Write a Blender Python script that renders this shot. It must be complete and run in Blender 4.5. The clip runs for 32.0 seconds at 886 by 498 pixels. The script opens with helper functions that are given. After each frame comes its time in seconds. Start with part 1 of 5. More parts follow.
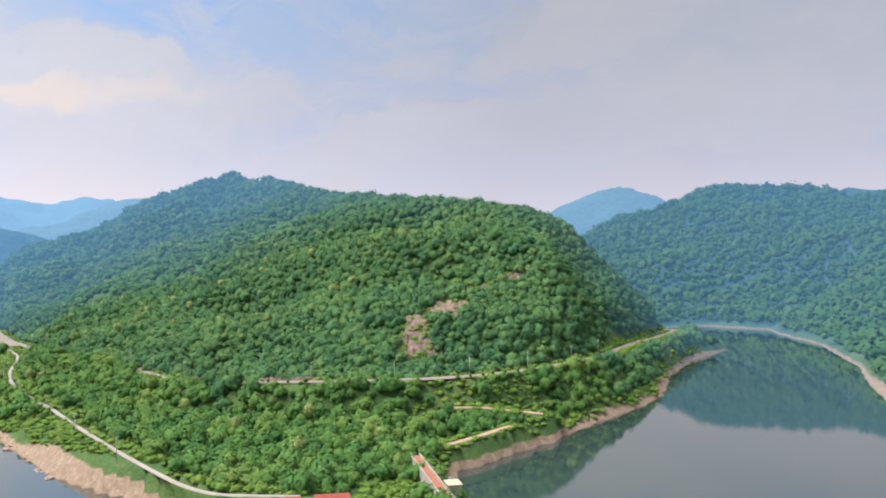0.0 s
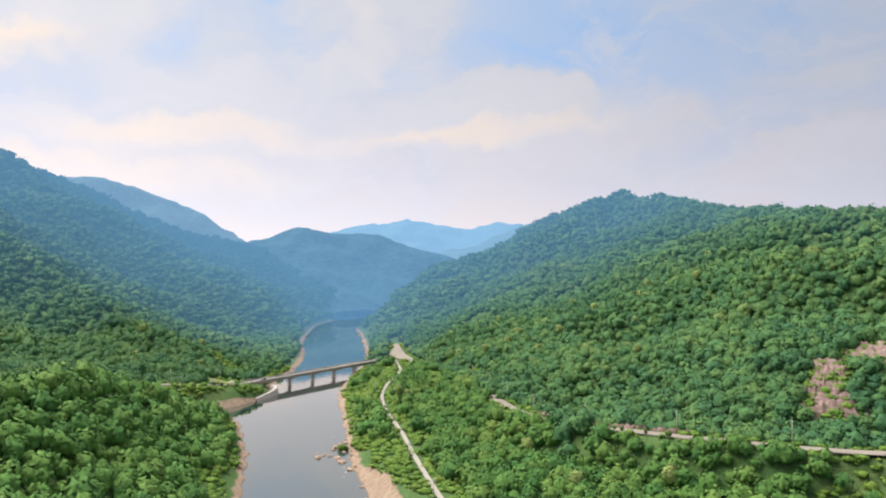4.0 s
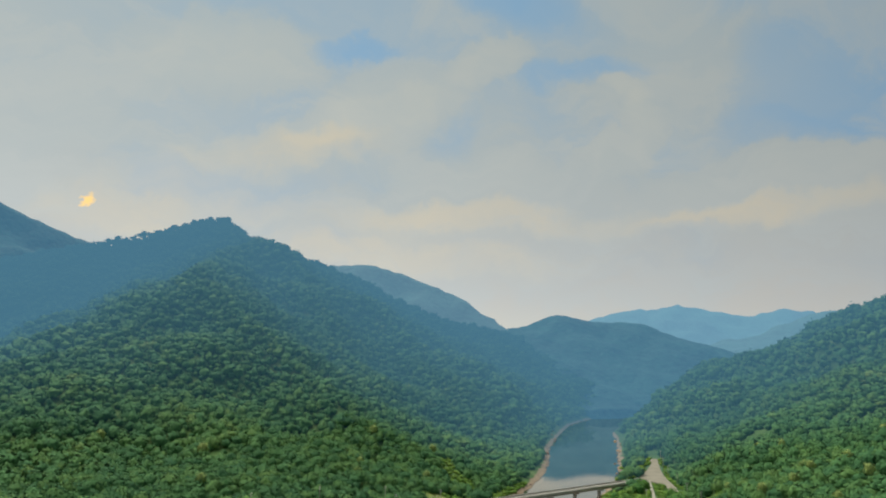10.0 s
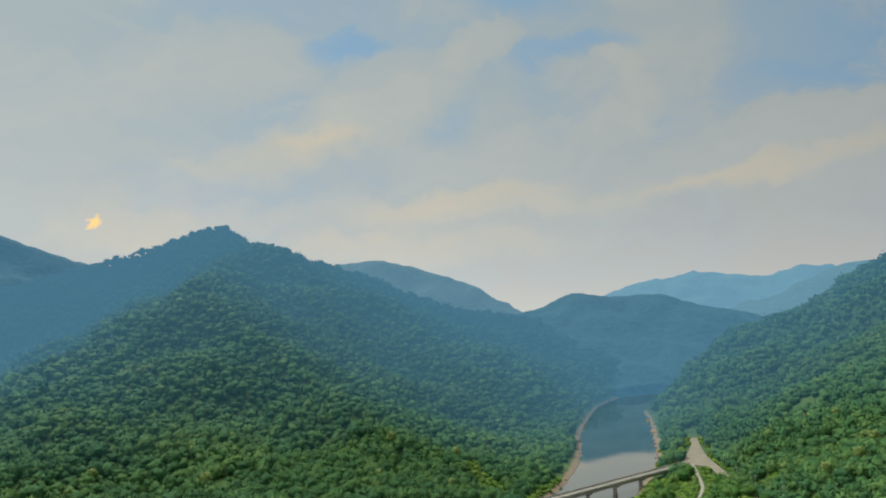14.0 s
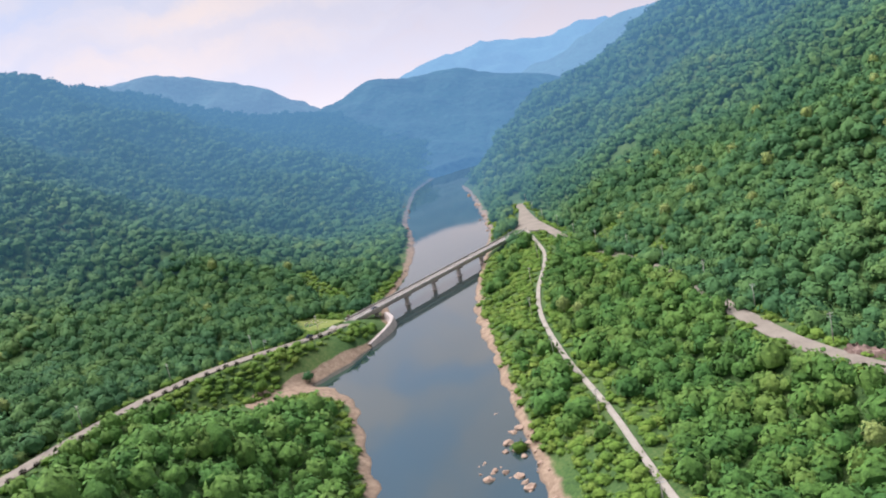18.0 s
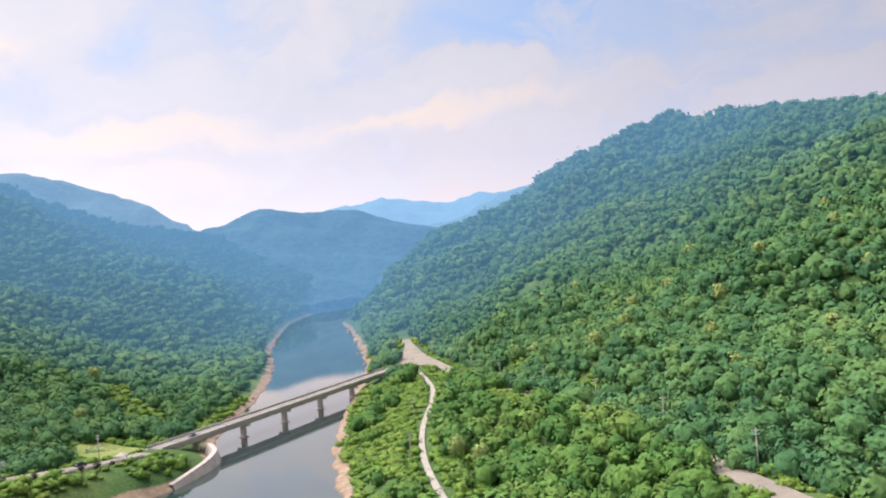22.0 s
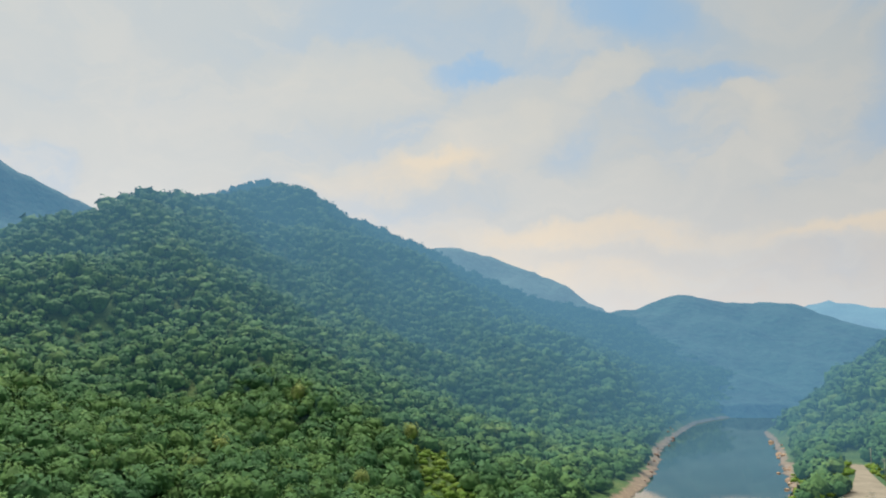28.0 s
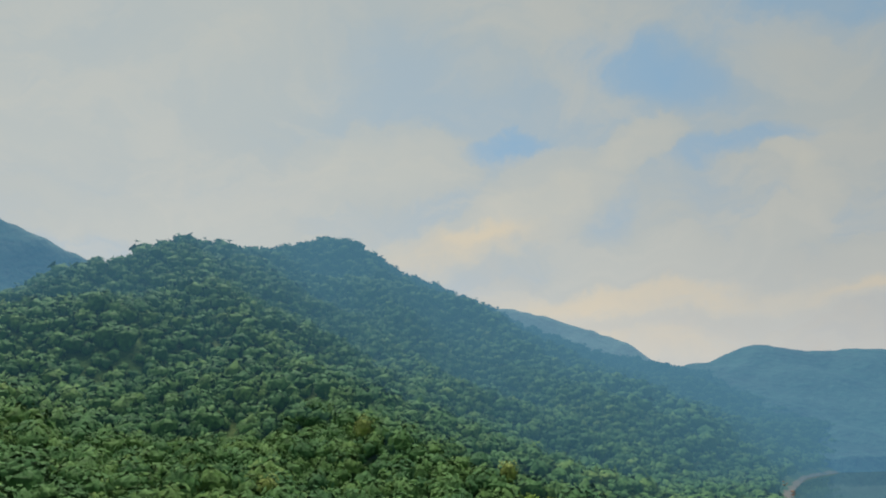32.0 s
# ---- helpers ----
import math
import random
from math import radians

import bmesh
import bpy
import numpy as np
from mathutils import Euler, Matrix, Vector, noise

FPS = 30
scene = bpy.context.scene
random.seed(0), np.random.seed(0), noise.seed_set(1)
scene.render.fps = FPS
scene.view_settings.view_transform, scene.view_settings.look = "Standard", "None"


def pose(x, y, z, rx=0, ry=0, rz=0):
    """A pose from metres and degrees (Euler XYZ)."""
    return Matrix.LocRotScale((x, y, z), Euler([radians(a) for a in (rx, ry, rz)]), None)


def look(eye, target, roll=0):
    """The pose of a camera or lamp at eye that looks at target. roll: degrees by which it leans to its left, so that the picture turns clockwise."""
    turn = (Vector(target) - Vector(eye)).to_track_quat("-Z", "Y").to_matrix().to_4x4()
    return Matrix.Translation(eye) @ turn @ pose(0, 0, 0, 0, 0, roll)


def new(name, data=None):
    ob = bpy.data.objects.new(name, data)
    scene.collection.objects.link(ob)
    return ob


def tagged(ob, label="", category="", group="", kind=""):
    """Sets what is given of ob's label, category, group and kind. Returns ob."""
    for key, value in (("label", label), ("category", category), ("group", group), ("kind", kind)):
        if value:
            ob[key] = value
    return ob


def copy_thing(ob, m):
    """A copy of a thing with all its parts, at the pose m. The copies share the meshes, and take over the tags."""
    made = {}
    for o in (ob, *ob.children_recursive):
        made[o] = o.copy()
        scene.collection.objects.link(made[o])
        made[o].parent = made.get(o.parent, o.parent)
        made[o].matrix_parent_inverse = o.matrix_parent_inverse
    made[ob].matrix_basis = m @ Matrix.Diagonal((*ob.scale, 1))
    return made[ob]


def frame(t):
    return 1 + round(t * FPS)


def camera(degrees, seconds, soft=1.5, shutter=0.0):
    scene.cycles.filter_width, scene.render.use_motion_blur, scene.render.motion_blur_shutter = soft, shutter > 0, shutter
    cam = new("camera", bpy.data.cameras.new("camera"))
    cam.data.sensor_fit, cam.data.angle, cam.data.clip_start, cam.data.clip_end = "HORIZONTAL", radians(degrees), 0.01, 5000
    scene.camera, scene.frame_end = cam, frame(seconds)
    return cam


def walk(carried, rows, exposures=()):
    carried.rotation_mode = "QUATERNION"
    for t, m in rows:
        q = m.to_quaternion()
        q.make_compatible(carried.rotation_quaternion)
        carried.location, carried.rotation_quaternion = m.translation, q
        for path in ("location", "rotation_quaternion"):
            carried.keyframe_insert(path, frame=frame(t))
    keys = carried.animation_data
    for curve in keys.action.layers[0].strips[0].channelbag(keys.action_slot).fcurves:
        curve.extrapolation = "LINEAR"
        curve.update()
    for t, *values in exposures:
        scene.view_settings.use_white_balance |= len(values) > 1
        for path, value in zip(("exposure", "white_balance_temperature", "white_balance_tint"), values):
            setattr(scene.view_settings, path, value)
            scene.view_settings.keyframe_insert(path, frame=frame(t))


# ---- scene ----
# ---- the flight: seconds, x, y, z, heading (anticlockwise from +y), pitch, roll ----
FLIGHT = [
    (0.0, 27.9, -314.6, 104.6, -24.73, -0.42, -0.10),
    (0.5, 33.3, -311.8, 107.0, -21.06, -2.09, -1.29),
    (1.0, 38.5, -305.5, 108.7, -17.62, -1.87, -1.07),
    (1.5, 43.7, -297.5, 109.4, -13.98, -1.56, -0.74),
    (2.0, 49.3, -289.4, 110.7, -10.18, -1.39, -0.19),
    (2.5, 55.1, -279.8, 110.8, -6.31, -1.12, -0.84),
    (4.5, 67.2, -231.5, 99.3, 8.83, 2.61, 2.31),
    (5.0, 68.9, -221.2, 100.7, 12.98, 4.36, 3.44),
    (5.5, 70.1, -207.9, 101.2, 16.82, 7.11, 2.69),
    (6.0, 70.6, -197.2, 102.1, 19.65, 9.69, 4.19),
    (6.5, 71.6, -190.7, 105.0, 21.60, 9.57, 3.83),
    (7.0, 72.7, -185.9, 107.8, 23.21, 8.78, 1.89),
    (7.5, 74.2, -181.2, 110.8, 24.80, 8.39, -0.07),
    (8.0, 73.4, -177.4, 112.6, 24.82, 8.58, -0.13),
    (8.5, 73.3, -174.2, 114.5, 25.40, 7.79, 2.79),
    (9.0, 72.5, -170.2, 115.8, 25.47, 7.63, 3.47),
    (9.5, 70.9, -165.7, 116.9, 25.22, 7.78, 2.83),
    (10.0, 69.2, -162.2, 117.9, 24.96, 6.92, 2.14),
    (10.5, 68.4, -158.8, 117.8, 24.78, 5.68, 1.39),
    (11.0, 66.4, -154.5, 118.8, 24.65, 5.34, 0.83),
    (11.5, 63.6, -149.4, 119.9, 24.60, 5.26, 0.07),
    (12.0, 61.0, -143.6, 121.1, 24.72, 5.44, -0.52),
    (12.5, 58.2, -137.4, 121.6, 24.89, 5.62, -1.25),
    (13.0, 55.8, -131.1, 121.5, 24.91, 5.78, -1.92),
    (13.5, 53.7, -124.3, 121.8, 25.22, 5.98, -2.68),
    (15.5, 45.8, -100.8, 126.0, 26.64, 4.62, -5.71),
    (16.0, 45.2, -100.3, 125.7, 26.59, 0.19, -8.62),
    (16.5, 43.3, -96.9, 124.6, 26.26, -3.94, -11.49),
    (17.0, 37.5, -88.1, 126.6, 25.86, -8.33, -11.75),
    (17.5, 29.6, -79.1, 125.9, 20.21, -9.88, -11.66),
    (18.0, 21.4, -69.4, 121.9, 13.17, -10.97, -12.55),
    (18.5, 17.3, -59.3, 118.7, 7.36, -12.02, -15.29),
    (19.0, 15.6, -46.5, 114.5, 3.32, -11.25, -14.44),
    (19.5, 11.8, -34.4, 108.2, 0.73, -7.11, -12.26),
    (20.0, 8.2, -22.2, 100.0, 0.05, -2.97, -9.10),
    (20.5, 7.2, -8.8, 94.5, 1.30, -1.84, -3.57),
    (21.0, 5.7, 3.9, 90.0, 1.22, -1.66, -4.00),
    (21.5, 4.5, 17.0, 85.9, 1.01, -1.43, -4.59),
    (22.0, 3.7, 30.7, 81.5, 2.96, -0.17, -4.73),
    (22.5, 5.6, 45.4, 78.2, 7.38, 0.36, -6.26),
    (23.0, 3.6, 63.9, 73.3, 12.76, 1.60, -2.54),
    (23.5, 1.9, 81.0, 70.7, 18.69, 2.16, -0.30),
    (24.0, 0.5, 96.7, 69.4, 22.47, 3.70, -2.10),
    (24.5, 0.2, 115.3, 67.9, 25.31, 7.12, -2.39),
    (25.0, 0.7, 128.6, 68.3, 28.72, 7.65, -0.85),
    (25.5, 0.0, 135.9, 69.6, 31.08, 7.53, 1.13),
    (26.0, -1.3, 140.5, 70.3, 32.55, 7.57, 1.15),
    (26.5, -3.2, 148.8, 69.1, 33.08, 7.50, -0.09),
    (28.5, -17.5, 168.4, 56.5, 34.26, 9.01, 2.33),
    (29.0, -21.6, 174.9, 52.7, 34.08, 10.30, 2.19),
    (29.5, -29.6, 181.5, 49.6, 33.37, 10.97, 1.80),
    (30.0, -37.1, 189.3, 44.9, 33.44, 13.70, 0.41),
    (30.5, -44.0, 194.9, 44.5, 35.06, 13.37, -0.76),
    (31.0, -51.6, 200.2, 43.4, 35.78, 13.69, 0.45),
    (31.5, -59.1, 205.4, 42.6, 36.63, 13.46, 0.70),
    (32.0, -66.5, 210.8, 41.0, 37.36, 13.60, -0.35),
]
cam = camera(60.0, 32.0, soft=2.0)


def drone(x, y, z, heading, pitch, roll):
    a, b = radians(heading), radians(pitch)
    ahead = Vector((-math.sin(a) * math.cos(b), math.cos(a) * math.cos(b), math.sin(b)))
    eye = Vector((x, y, z))
    return look(eye, eye + ahead * 100, roll)


EXPOSURES = [
    (0.0, 0.43, 5800, 13), (2.5, 0.43, 5800, 13), (4.5, 0.42, 6050, 11), (6.0, 0.12, 6150, 3), (7.0, -0.18, 6150, -4),
    (13.5, -0.32, 6050, -4), (16.0, -0.36, 6000, -3), (17.2, 0.12, 5650, 11), (18.2, 0.34, 5750, 18), (19.0, 0.50, 5850, 18), (23.0, 0.54, 6000, 16),
    (24.5, 0.46, 6300, 11), (26.0, 0.14, 6430, 6), (29.0, 0.08, 6420, 2), (30.5, -0.06, 6400, 0), (32.0, -0.18, 6400, -1),
]
walk(cam, [(t, drone(*p)) for t, *p in FLIGHT], EXPOSURES)

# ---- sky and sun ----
M = 1.25  # metres to one unit of the plan, which is fitted to the camera's view
SUN_AZ, SUN_EL = 66.0, 60.0  # lamp direction, set far above the low sun to brighten the slopes: degrees anticlockwise from +y, and up
DISC_AZ, DISC_EL = 49.4, 8.4  # the gap in the cloud where the low sun shows through


def toward(az, el):
    a, b = radians(az), radians(el)
    return Vector((-math.sin(a) * math.cos(b), math.cos(a) * math.cos(b), math.sin(b)))


class Net:
    """Short-hand for node trees."""

    def __init__(self, tree):
        self.tree = tree
        tree.nodes.clear()

    def node(self, kind, **values):
        n = self.tree.nodes.new(kind)
        for key, value in values.items():
            if key in ("operation", "blend_type", "data_type", "noise_dimensions", "sky_type", "sun_disc", "feature", "interpolation_type",
                       "sun_elevation", "sun_rotation", "air_density", "dust_density", "ozone_density", "vector_type", "clamp", "distance", "wave_type", "bands_direction"):
                setattr(n, key, value)
            else:
                slot = n.inputs[int(key[1:])] if key[0] == "i" and key[1:].isdigit() else n.inputs[key.replace("_", " ")]
                if isinstance(value, bpy.types.NodeSocket):
                    self.tree.links.new(value, slot)
                else:
                    slot.default_value = value
        return n

    def math(self, op, a, b=0.0, c=0.0):
        return self.node("ShaderNodeMath", operation=op, i0=a, i1=b, i2=c).outputs[0]

    def mix(self, fac, a, b, blend="MIX"):
        return self.node("ShaderNodeMixRGB", blend_type=blend, i0=fac, i1=a, i2=b).outputs[0]

    def noise(self, vec, scale, detail=4.0, rough=0.55, distortion=0.0):
        return self.node("ShaderNodeTexNoise", Vector=vec, Scale=scale, Detail=detail, Roughness=rough, Distortion=distortion).outputs[0]

    def ramp(self, fac, stops):
        n = self.tree.nodes.new("ShaderNodeValToRGB")
        self.tree.links.new(fac, n.inputs[0])
        e = n.color_ramp.elements
        while len(e) < len(stops):
            e.new(0.5)
        for el, (pos, col) in zip(e, stops):
            el.position = pos
            el.color = (*col, 1) if len(col) == 3 else col
        return n.outputs[0]

    def range(self, x, a, b, lo=0.0, hi=1.0):
        return self.node("ShaderNodeMapRange", interpolation_type="SMOOTHSTEP", i0=x, i1=a, i2=b, i3=lo, i4=hi).outputs[0]


def make_world():
    world = bpy.data.worlds.new("evening_sky")
    scene.world = world
    world.use_nodes = True
    n = Net(world.node_tree)
    way = n.node("ShaderNodeTexCoord").outputs["Generated"]
    wobble = n.node("ShaderNodeTexNoise", Vector=way, Scale=7.0, Detail=6.0, Roughness=0.6).outputs[1]
    shift = n.node("ShaderNodeVectorMath", operation="SUBTRACT", i0=wobble, i1=(0.5, 0.5, 0.5)).outputs[0]
    shift = n.node("ShaderNodeVectorMath", operation="SCALE", i0=shift, Scale=0.13).outputs[0]
    bent = n.node("ShaderNodeVectorMath", operation="ADD", i0=way, i1=shift).outputs[0]
    parts = n.node("ShaderNodeSeparateXYZ", i0=bent)
    x, y, z = parts.outputs
    high = n.math("MAXIMUM", z, 0.0)

    def patch(az, el, wide, tall, tilt=0.0):
        """A soft oval in the sky, 1 in its middle; sizes in degrees."""
        c = toward(az, el)
        side = Vector((-math.cos(radians(az)), -math.sin(radians(az)), 0))
        top = side.cross(c) * -1
        top = top if top.z > 0 else -top
        s, u = math.sin(radians(tilt)), math.cos(radians(tilt))
        a, b = side * u + top * s, top * u - side * s
        da = n.node("ShaderNodeVectorMath", operation="DOT_PRODUCT", i0=bent, i1=tuple(a / radians(wide))).outputs["Value"]
        db = n.node("ShaderNodeVectorMath", operation="DOT_PRODUCT", i0=bent, i1=tuple(b / radians(tall))).outputs["Value"]
        db = n.math("SUBTRACT", db, c.dot(b) / radians(tall))
        da = n.math("SUBTRACT", da, c.dot(a) / radians(wide))
        front = n.math("GREATER_THAN", n.node("ShaderNodeVectorMath", operation="DOT_PRODUCT", i0=bent, i1=tuple(c)).outputs["Value"], 0.2)
        r = n.math("ADD", n.math("MULTIPLY", da, da), n.math("MULTIPLY", db, db))
        return n.math("MULTIPLY", n.range(r, 1.6, 0.0), front)

    # high cloud sheet with streaks drawn out towards the horizon
    flat = n.node("ShaderNodeCombineXYZ", i0=n.math("DIVIDE", x, n.math("ADD", high, 0.22)), i1=n.math("DIVIDE", y, n.math("ADD", high, 0.22)), i2=0.0).outputs[0]
    sheet = n.noise(flat, 1.15, 6.0, 0.5, 0.3)
    open_sky = n.range(sheet, 0.53, 0.40)
    streaky = n.noise(bent, 9.0, 5.0, 0.6)

    wisp = n.noise(flat, 3.0, 6.0, 0.62, 0.8)

    def gather(spots):
        total = 0.0
        for spot in spots:
            total = n.math("ADD", total, patch(*spot))
        return total

    holes = gather(((14.6, 20.0, 4.4, 1.3, -6), (33.0, 21.8, 4.0, 1.0, -10), (21.0, 26.0, 6.0, 2.4, 20), (-3.0, 18.0, 7.0, 4.2, 0), (-3.0, 26.0, 9.0, 4.0, 0), (9.0, 29.0, 8.0, 3.0, 0)))
    faint = gather(((-29.6, 12.8, 7.0, 2.4, -10), (-20.0, 16.0, 9.0, 2.6, 0), (24.5, 17.0, 2.2, 3.2, 10), (-9.0, 14.0, 6.0, 3.0, 0)))
    holes = n.math("ADD", holes, n.math("MULTIPLY", faint, 0.5))
    clouds = gather(((12.2, 18.5, 2.3, 1.1, 20), (10.5, 16.2, 1.4, 2.0, 0), (12.2, 13.7, 3.2, 1.2, -10), (29.0, 18.0, 6.0, 3.0, -12), (42.0, 19.8, 7.0, 3.0, -10),
                     (31.0, 16.6, 6.0, 1.8, -20), (-36.0, 15.0, 8.0, 2.2, -12), (-45.0, 9.8, 9.0, 3.0, 0), (2.0, 11.5, 8.0, 2.4, -8), (21.5, 20.8, 3.0, 1.6, -15), (-23.5, 9.2, 5.5, 0.9, -6)))
    gold = gather(((38.7, 13.0, 10.5, 1.6, -12), (45.5, 8.5, 9.0, 2.2, -10), (24.0, 9.4, 15.0, 1.4, 0), (2.0, 9.3, 9.0, 1.2, -6), (30.0, 6.4, 18.0, 1.6, 0)))
    blue = n.math("MULTIPLY", n.math("ADD", n.math("MULTIPLY", open_sky, 0.30), n.math("MULTIPLY", holes, 0.62)), n.range(high, 0.06, 0.2))
    blue = n.math("MINIMUM", n.math("MAXIMUM", n.math("SUBTRACT", blue, n.math("MULTIPLY", clouds, 0.8)), 0.0), 1.0)
    veil = n.ramp(high, [(0.0, (0.79, 0.57, 0.36)), (0.10, (0.69, 0.575, 0.45)), (0.22, (0.60, 0.56, 0.495)), (0.40, (0.53, 0.54, 0.53)), (1.0, (0.45, 0.50, 0.54))])
    lit = n.math("MULTIPLY", n.math("MINIMUM", n.math("ADD", n.math("ADD", n.math("MULTIPLY", clouds, 0.6), n.range(sheet, 0.46, 0.66, 0.0, 0.4)), n.math("MULTIPLY", gold, 0.70)), 1.0), n.range(streaky, 0.25, 0.6, 0.55, 1.0))
    cream = n.mix(lit, veil, n.mix(n.math("MINIMUM", gold, 1.0), (0.68, 0.61, 0.51, 1), (0.83, 0.65, 0.44, 1)))
    cream = n.mix(n.math("MULTIPLY", n.range(wisp, 0.42, 0.66), n.range(high, 0.02, 0.14, 0.0, 0.42)), cream, (0.70, 0.62, 0.52, 1))
    blue = n.math("MULTIPLY", blue, n.range(wisp, 0.68, 0.44, 0.35, 1.1))
    sky = n.mix(n.math("MULTIPLY", blue, 0.66), cream, (0.25, 0.46, 0.72, 1))
    sky = n.mix(patch(DISC_AZ, DISC_EL, 0.52, 0.24, -20), sky, (1.5, 0.85, 0.16, 1))
    nishita = n.node("ShaderNodeTexSky", sky_type="NISHITA", sun_disc=False, sun_elevation=radians(SUN_EL), sun_rotation=radians(-SUN_AZ),
                     air_density=0.25, dust_density=0.15, ozone_density=0.5)
    air = n.node("ShaderNodeBackground", i0=nishita.outputs[0], i1=0.05).outputs[0]
    west = n.node("ShaderNodeVectorMath", operation="DOT_PRODUCT", i0=way, i1=tuple(toward(62, 8))).outputs["Value"]
    cover = n.node("ShaderNodeBackground", i0=sky, i1=n.math("ADD", 0.56, n.math("MULTIPLY", n.math("MAXIMUM", west, 0.0), 0.37))).outputs[0]
    both = n.node("ShaderNodeAddShader", i0=air, i1=cover).outputs[0]
    n.node("ShaderNodeOutputWorld", Surface=both)


make_world()
sun = new("sun", bpy.data.lights.new("sun", "SUN"))
sun.data.energy, sun.data.angle, sun.data.color = 5.4, radians(56), (1.0, 0.90, 0.77)
sun.matrix_world = look(toward(SUN_AZ, SUN_EL) * 1000, (0, 0, 0))

# ---- materials ----
def material(name, build):
    m = bpy.data.materials.new(name)
    m.use_nodes = True
    n = Net(m.node_tree)
    n.node("ShaderNodeOutputMaterial", Surface=build(n))
    return m


def place_of(n):
    return n.node("ShaderNodeNewGeometry").outputs["Position"]


def surface(n, color, rough=0.8, metal=0.0, bump=None, height=0.1, spec=0.3):
    extra = {}
    if bump is not None:
        extra["Normal"] = n.node("ShaderNodeBump", Strength=0.8, Distance=height, Height=bump).outputs[0]
    return n.node("ShaderNodeBsdfPrincipled", Base_Color=color, Roughness=rough, Metallic=metal, Specular_IOR_Level=spec, **extra).outputs[0]


def plain(name, a, b, scale, rough=0.8, metal=0.0, height=0.02, fine=8.0):
    """Two tones mottled at two scales, with fine relief."""
    def build(n):
        p = place_of(n)
        grain = n.noise(p, scale * fine, 4.0)
        tone = n.ramp(n.math("ADD", n.math("MULTIPLY", n.noise(p, scale, 5.0), 0.7), n.math("MULTIPLY", grain, 0.3)), [(0.32, a), (0.68, b)])
        return surface(n, tone, rough, metal, grain, height)
    return material(name, build)


def paint_haze(n, p, face, depth, air):
    """Haze painted in as emission, growing from some 400 m off a fixed point."""
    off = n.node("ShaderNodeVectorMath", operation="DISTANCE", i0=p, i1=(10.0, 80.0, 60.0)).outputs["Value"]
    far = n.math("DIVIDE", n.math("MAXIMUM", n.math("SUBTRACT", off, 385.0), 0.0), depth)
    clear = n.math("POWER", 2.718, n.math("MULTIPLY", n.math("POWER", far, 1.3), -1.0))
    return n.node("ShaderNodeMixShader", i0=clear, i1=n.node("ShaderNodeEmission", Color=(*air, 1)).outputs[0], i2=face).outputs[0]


HAZE_TINT = (0.101, 0.223, 0.334)


def leaves(name, tones, big=0.012, haze_depth=0.0, soft=1.0, air=HAZE_TINT, vary=0.45):
    """Foliage: every crown has its own tone, stands vary over the slope, tufts stand out of each crown."""
    def build(n):
        geo = n.node("ShaderNodeNewGeometry")
        p = geo.outputs["Position"]
        tree_tone = n.node("ShaderNodeAttribute")
        tree_tone.attribute_name = "tone"
        leaf = n.math("ADD", n.math("MULTIPLY", geo.outputs["Random Per Island"], 0.08), n.math("ADD", n.math("MULTIPLY", tree_tone.outputs["Fac"], vary), (0.55 - vary) / 2))
        own = n.math("ADD", leaf, n.math("MULTIPLY", n.noise(p, big, 4.0), 0.70))
        tone = n.ramp(n.math("SUBTRACT", own, 0.14), tones)
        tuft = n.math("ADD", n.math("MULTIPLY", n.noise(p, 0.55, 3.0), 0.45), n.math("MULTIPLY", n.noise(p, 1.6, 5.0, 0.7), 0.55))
        # shading put into the colour: the bump's noise darkens hollows, lightens tufts
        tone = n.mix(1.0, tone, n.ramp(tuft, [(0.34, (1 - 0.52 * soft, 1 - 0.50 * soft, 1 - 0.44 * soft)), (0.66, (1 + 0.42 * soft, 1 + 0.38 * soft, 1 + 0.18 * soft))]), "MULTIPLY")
        bump = n.node("ShaderNodeBump", Strength=soft, Distance=1.4, Height=tuft).outputs[0]
        out = n.node("ShaderNodeAttribute")
        out.attribute_name = "outward"
        rounded = n.node("ShaderNodeVectorMath", operation="ADD", i0=bump, i1=n.node("ShaderNodeVectorMath", operation="SCALE", i0=out.outputs["Vector"], Scale=2.0 * soft).outputs[0]).outputs[0]
        rounded = n.node("ShaderNodeVectorMath", operation="ADD", i0=rounded, i1=(0.0, 0.0, 1.4 * (1 - soft))).outputs[0]
        bump = n.node("ShaderNodeVectorMath", operation="NORMALIZE", i0=rounded).outputs[0]
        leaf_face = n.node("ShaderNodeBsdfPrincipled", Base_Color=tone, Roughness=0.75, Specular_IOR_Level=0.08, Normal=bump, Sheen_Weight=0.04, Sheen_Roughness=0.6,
                           Sheen_Tint=(0.45, 0.75, 0.50, 1)).outputs[0]
        if not haze_depth:
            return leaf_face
        return paint_haze(n, p, leaf_face, haze_depth, air)
    return material(name, build)


# emission colour of the haze painted on the far mountains
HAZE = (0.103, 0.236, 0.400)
GREENS = [(q, (c[0] * 0.93, c[1] * 0.92, c[2] * 0.78)) for q, c in ((0.0, (0.032, 0.095, 0.062)), (0.28, (0.052, 0.138, 0.072)), (0.52, (0.080, 0.184, 0.078)), (0.76, (0.125, 0.230, 0.082)), (1.0, (0.22, 0.262, 0.10)))]
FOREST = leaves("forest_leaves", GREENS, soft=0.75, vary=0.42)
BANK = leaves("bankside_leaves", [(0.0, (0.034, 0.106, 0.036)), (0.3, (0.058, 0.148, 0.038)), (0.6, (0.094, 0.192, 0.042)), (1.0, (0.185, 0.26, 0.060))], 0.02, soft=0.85)
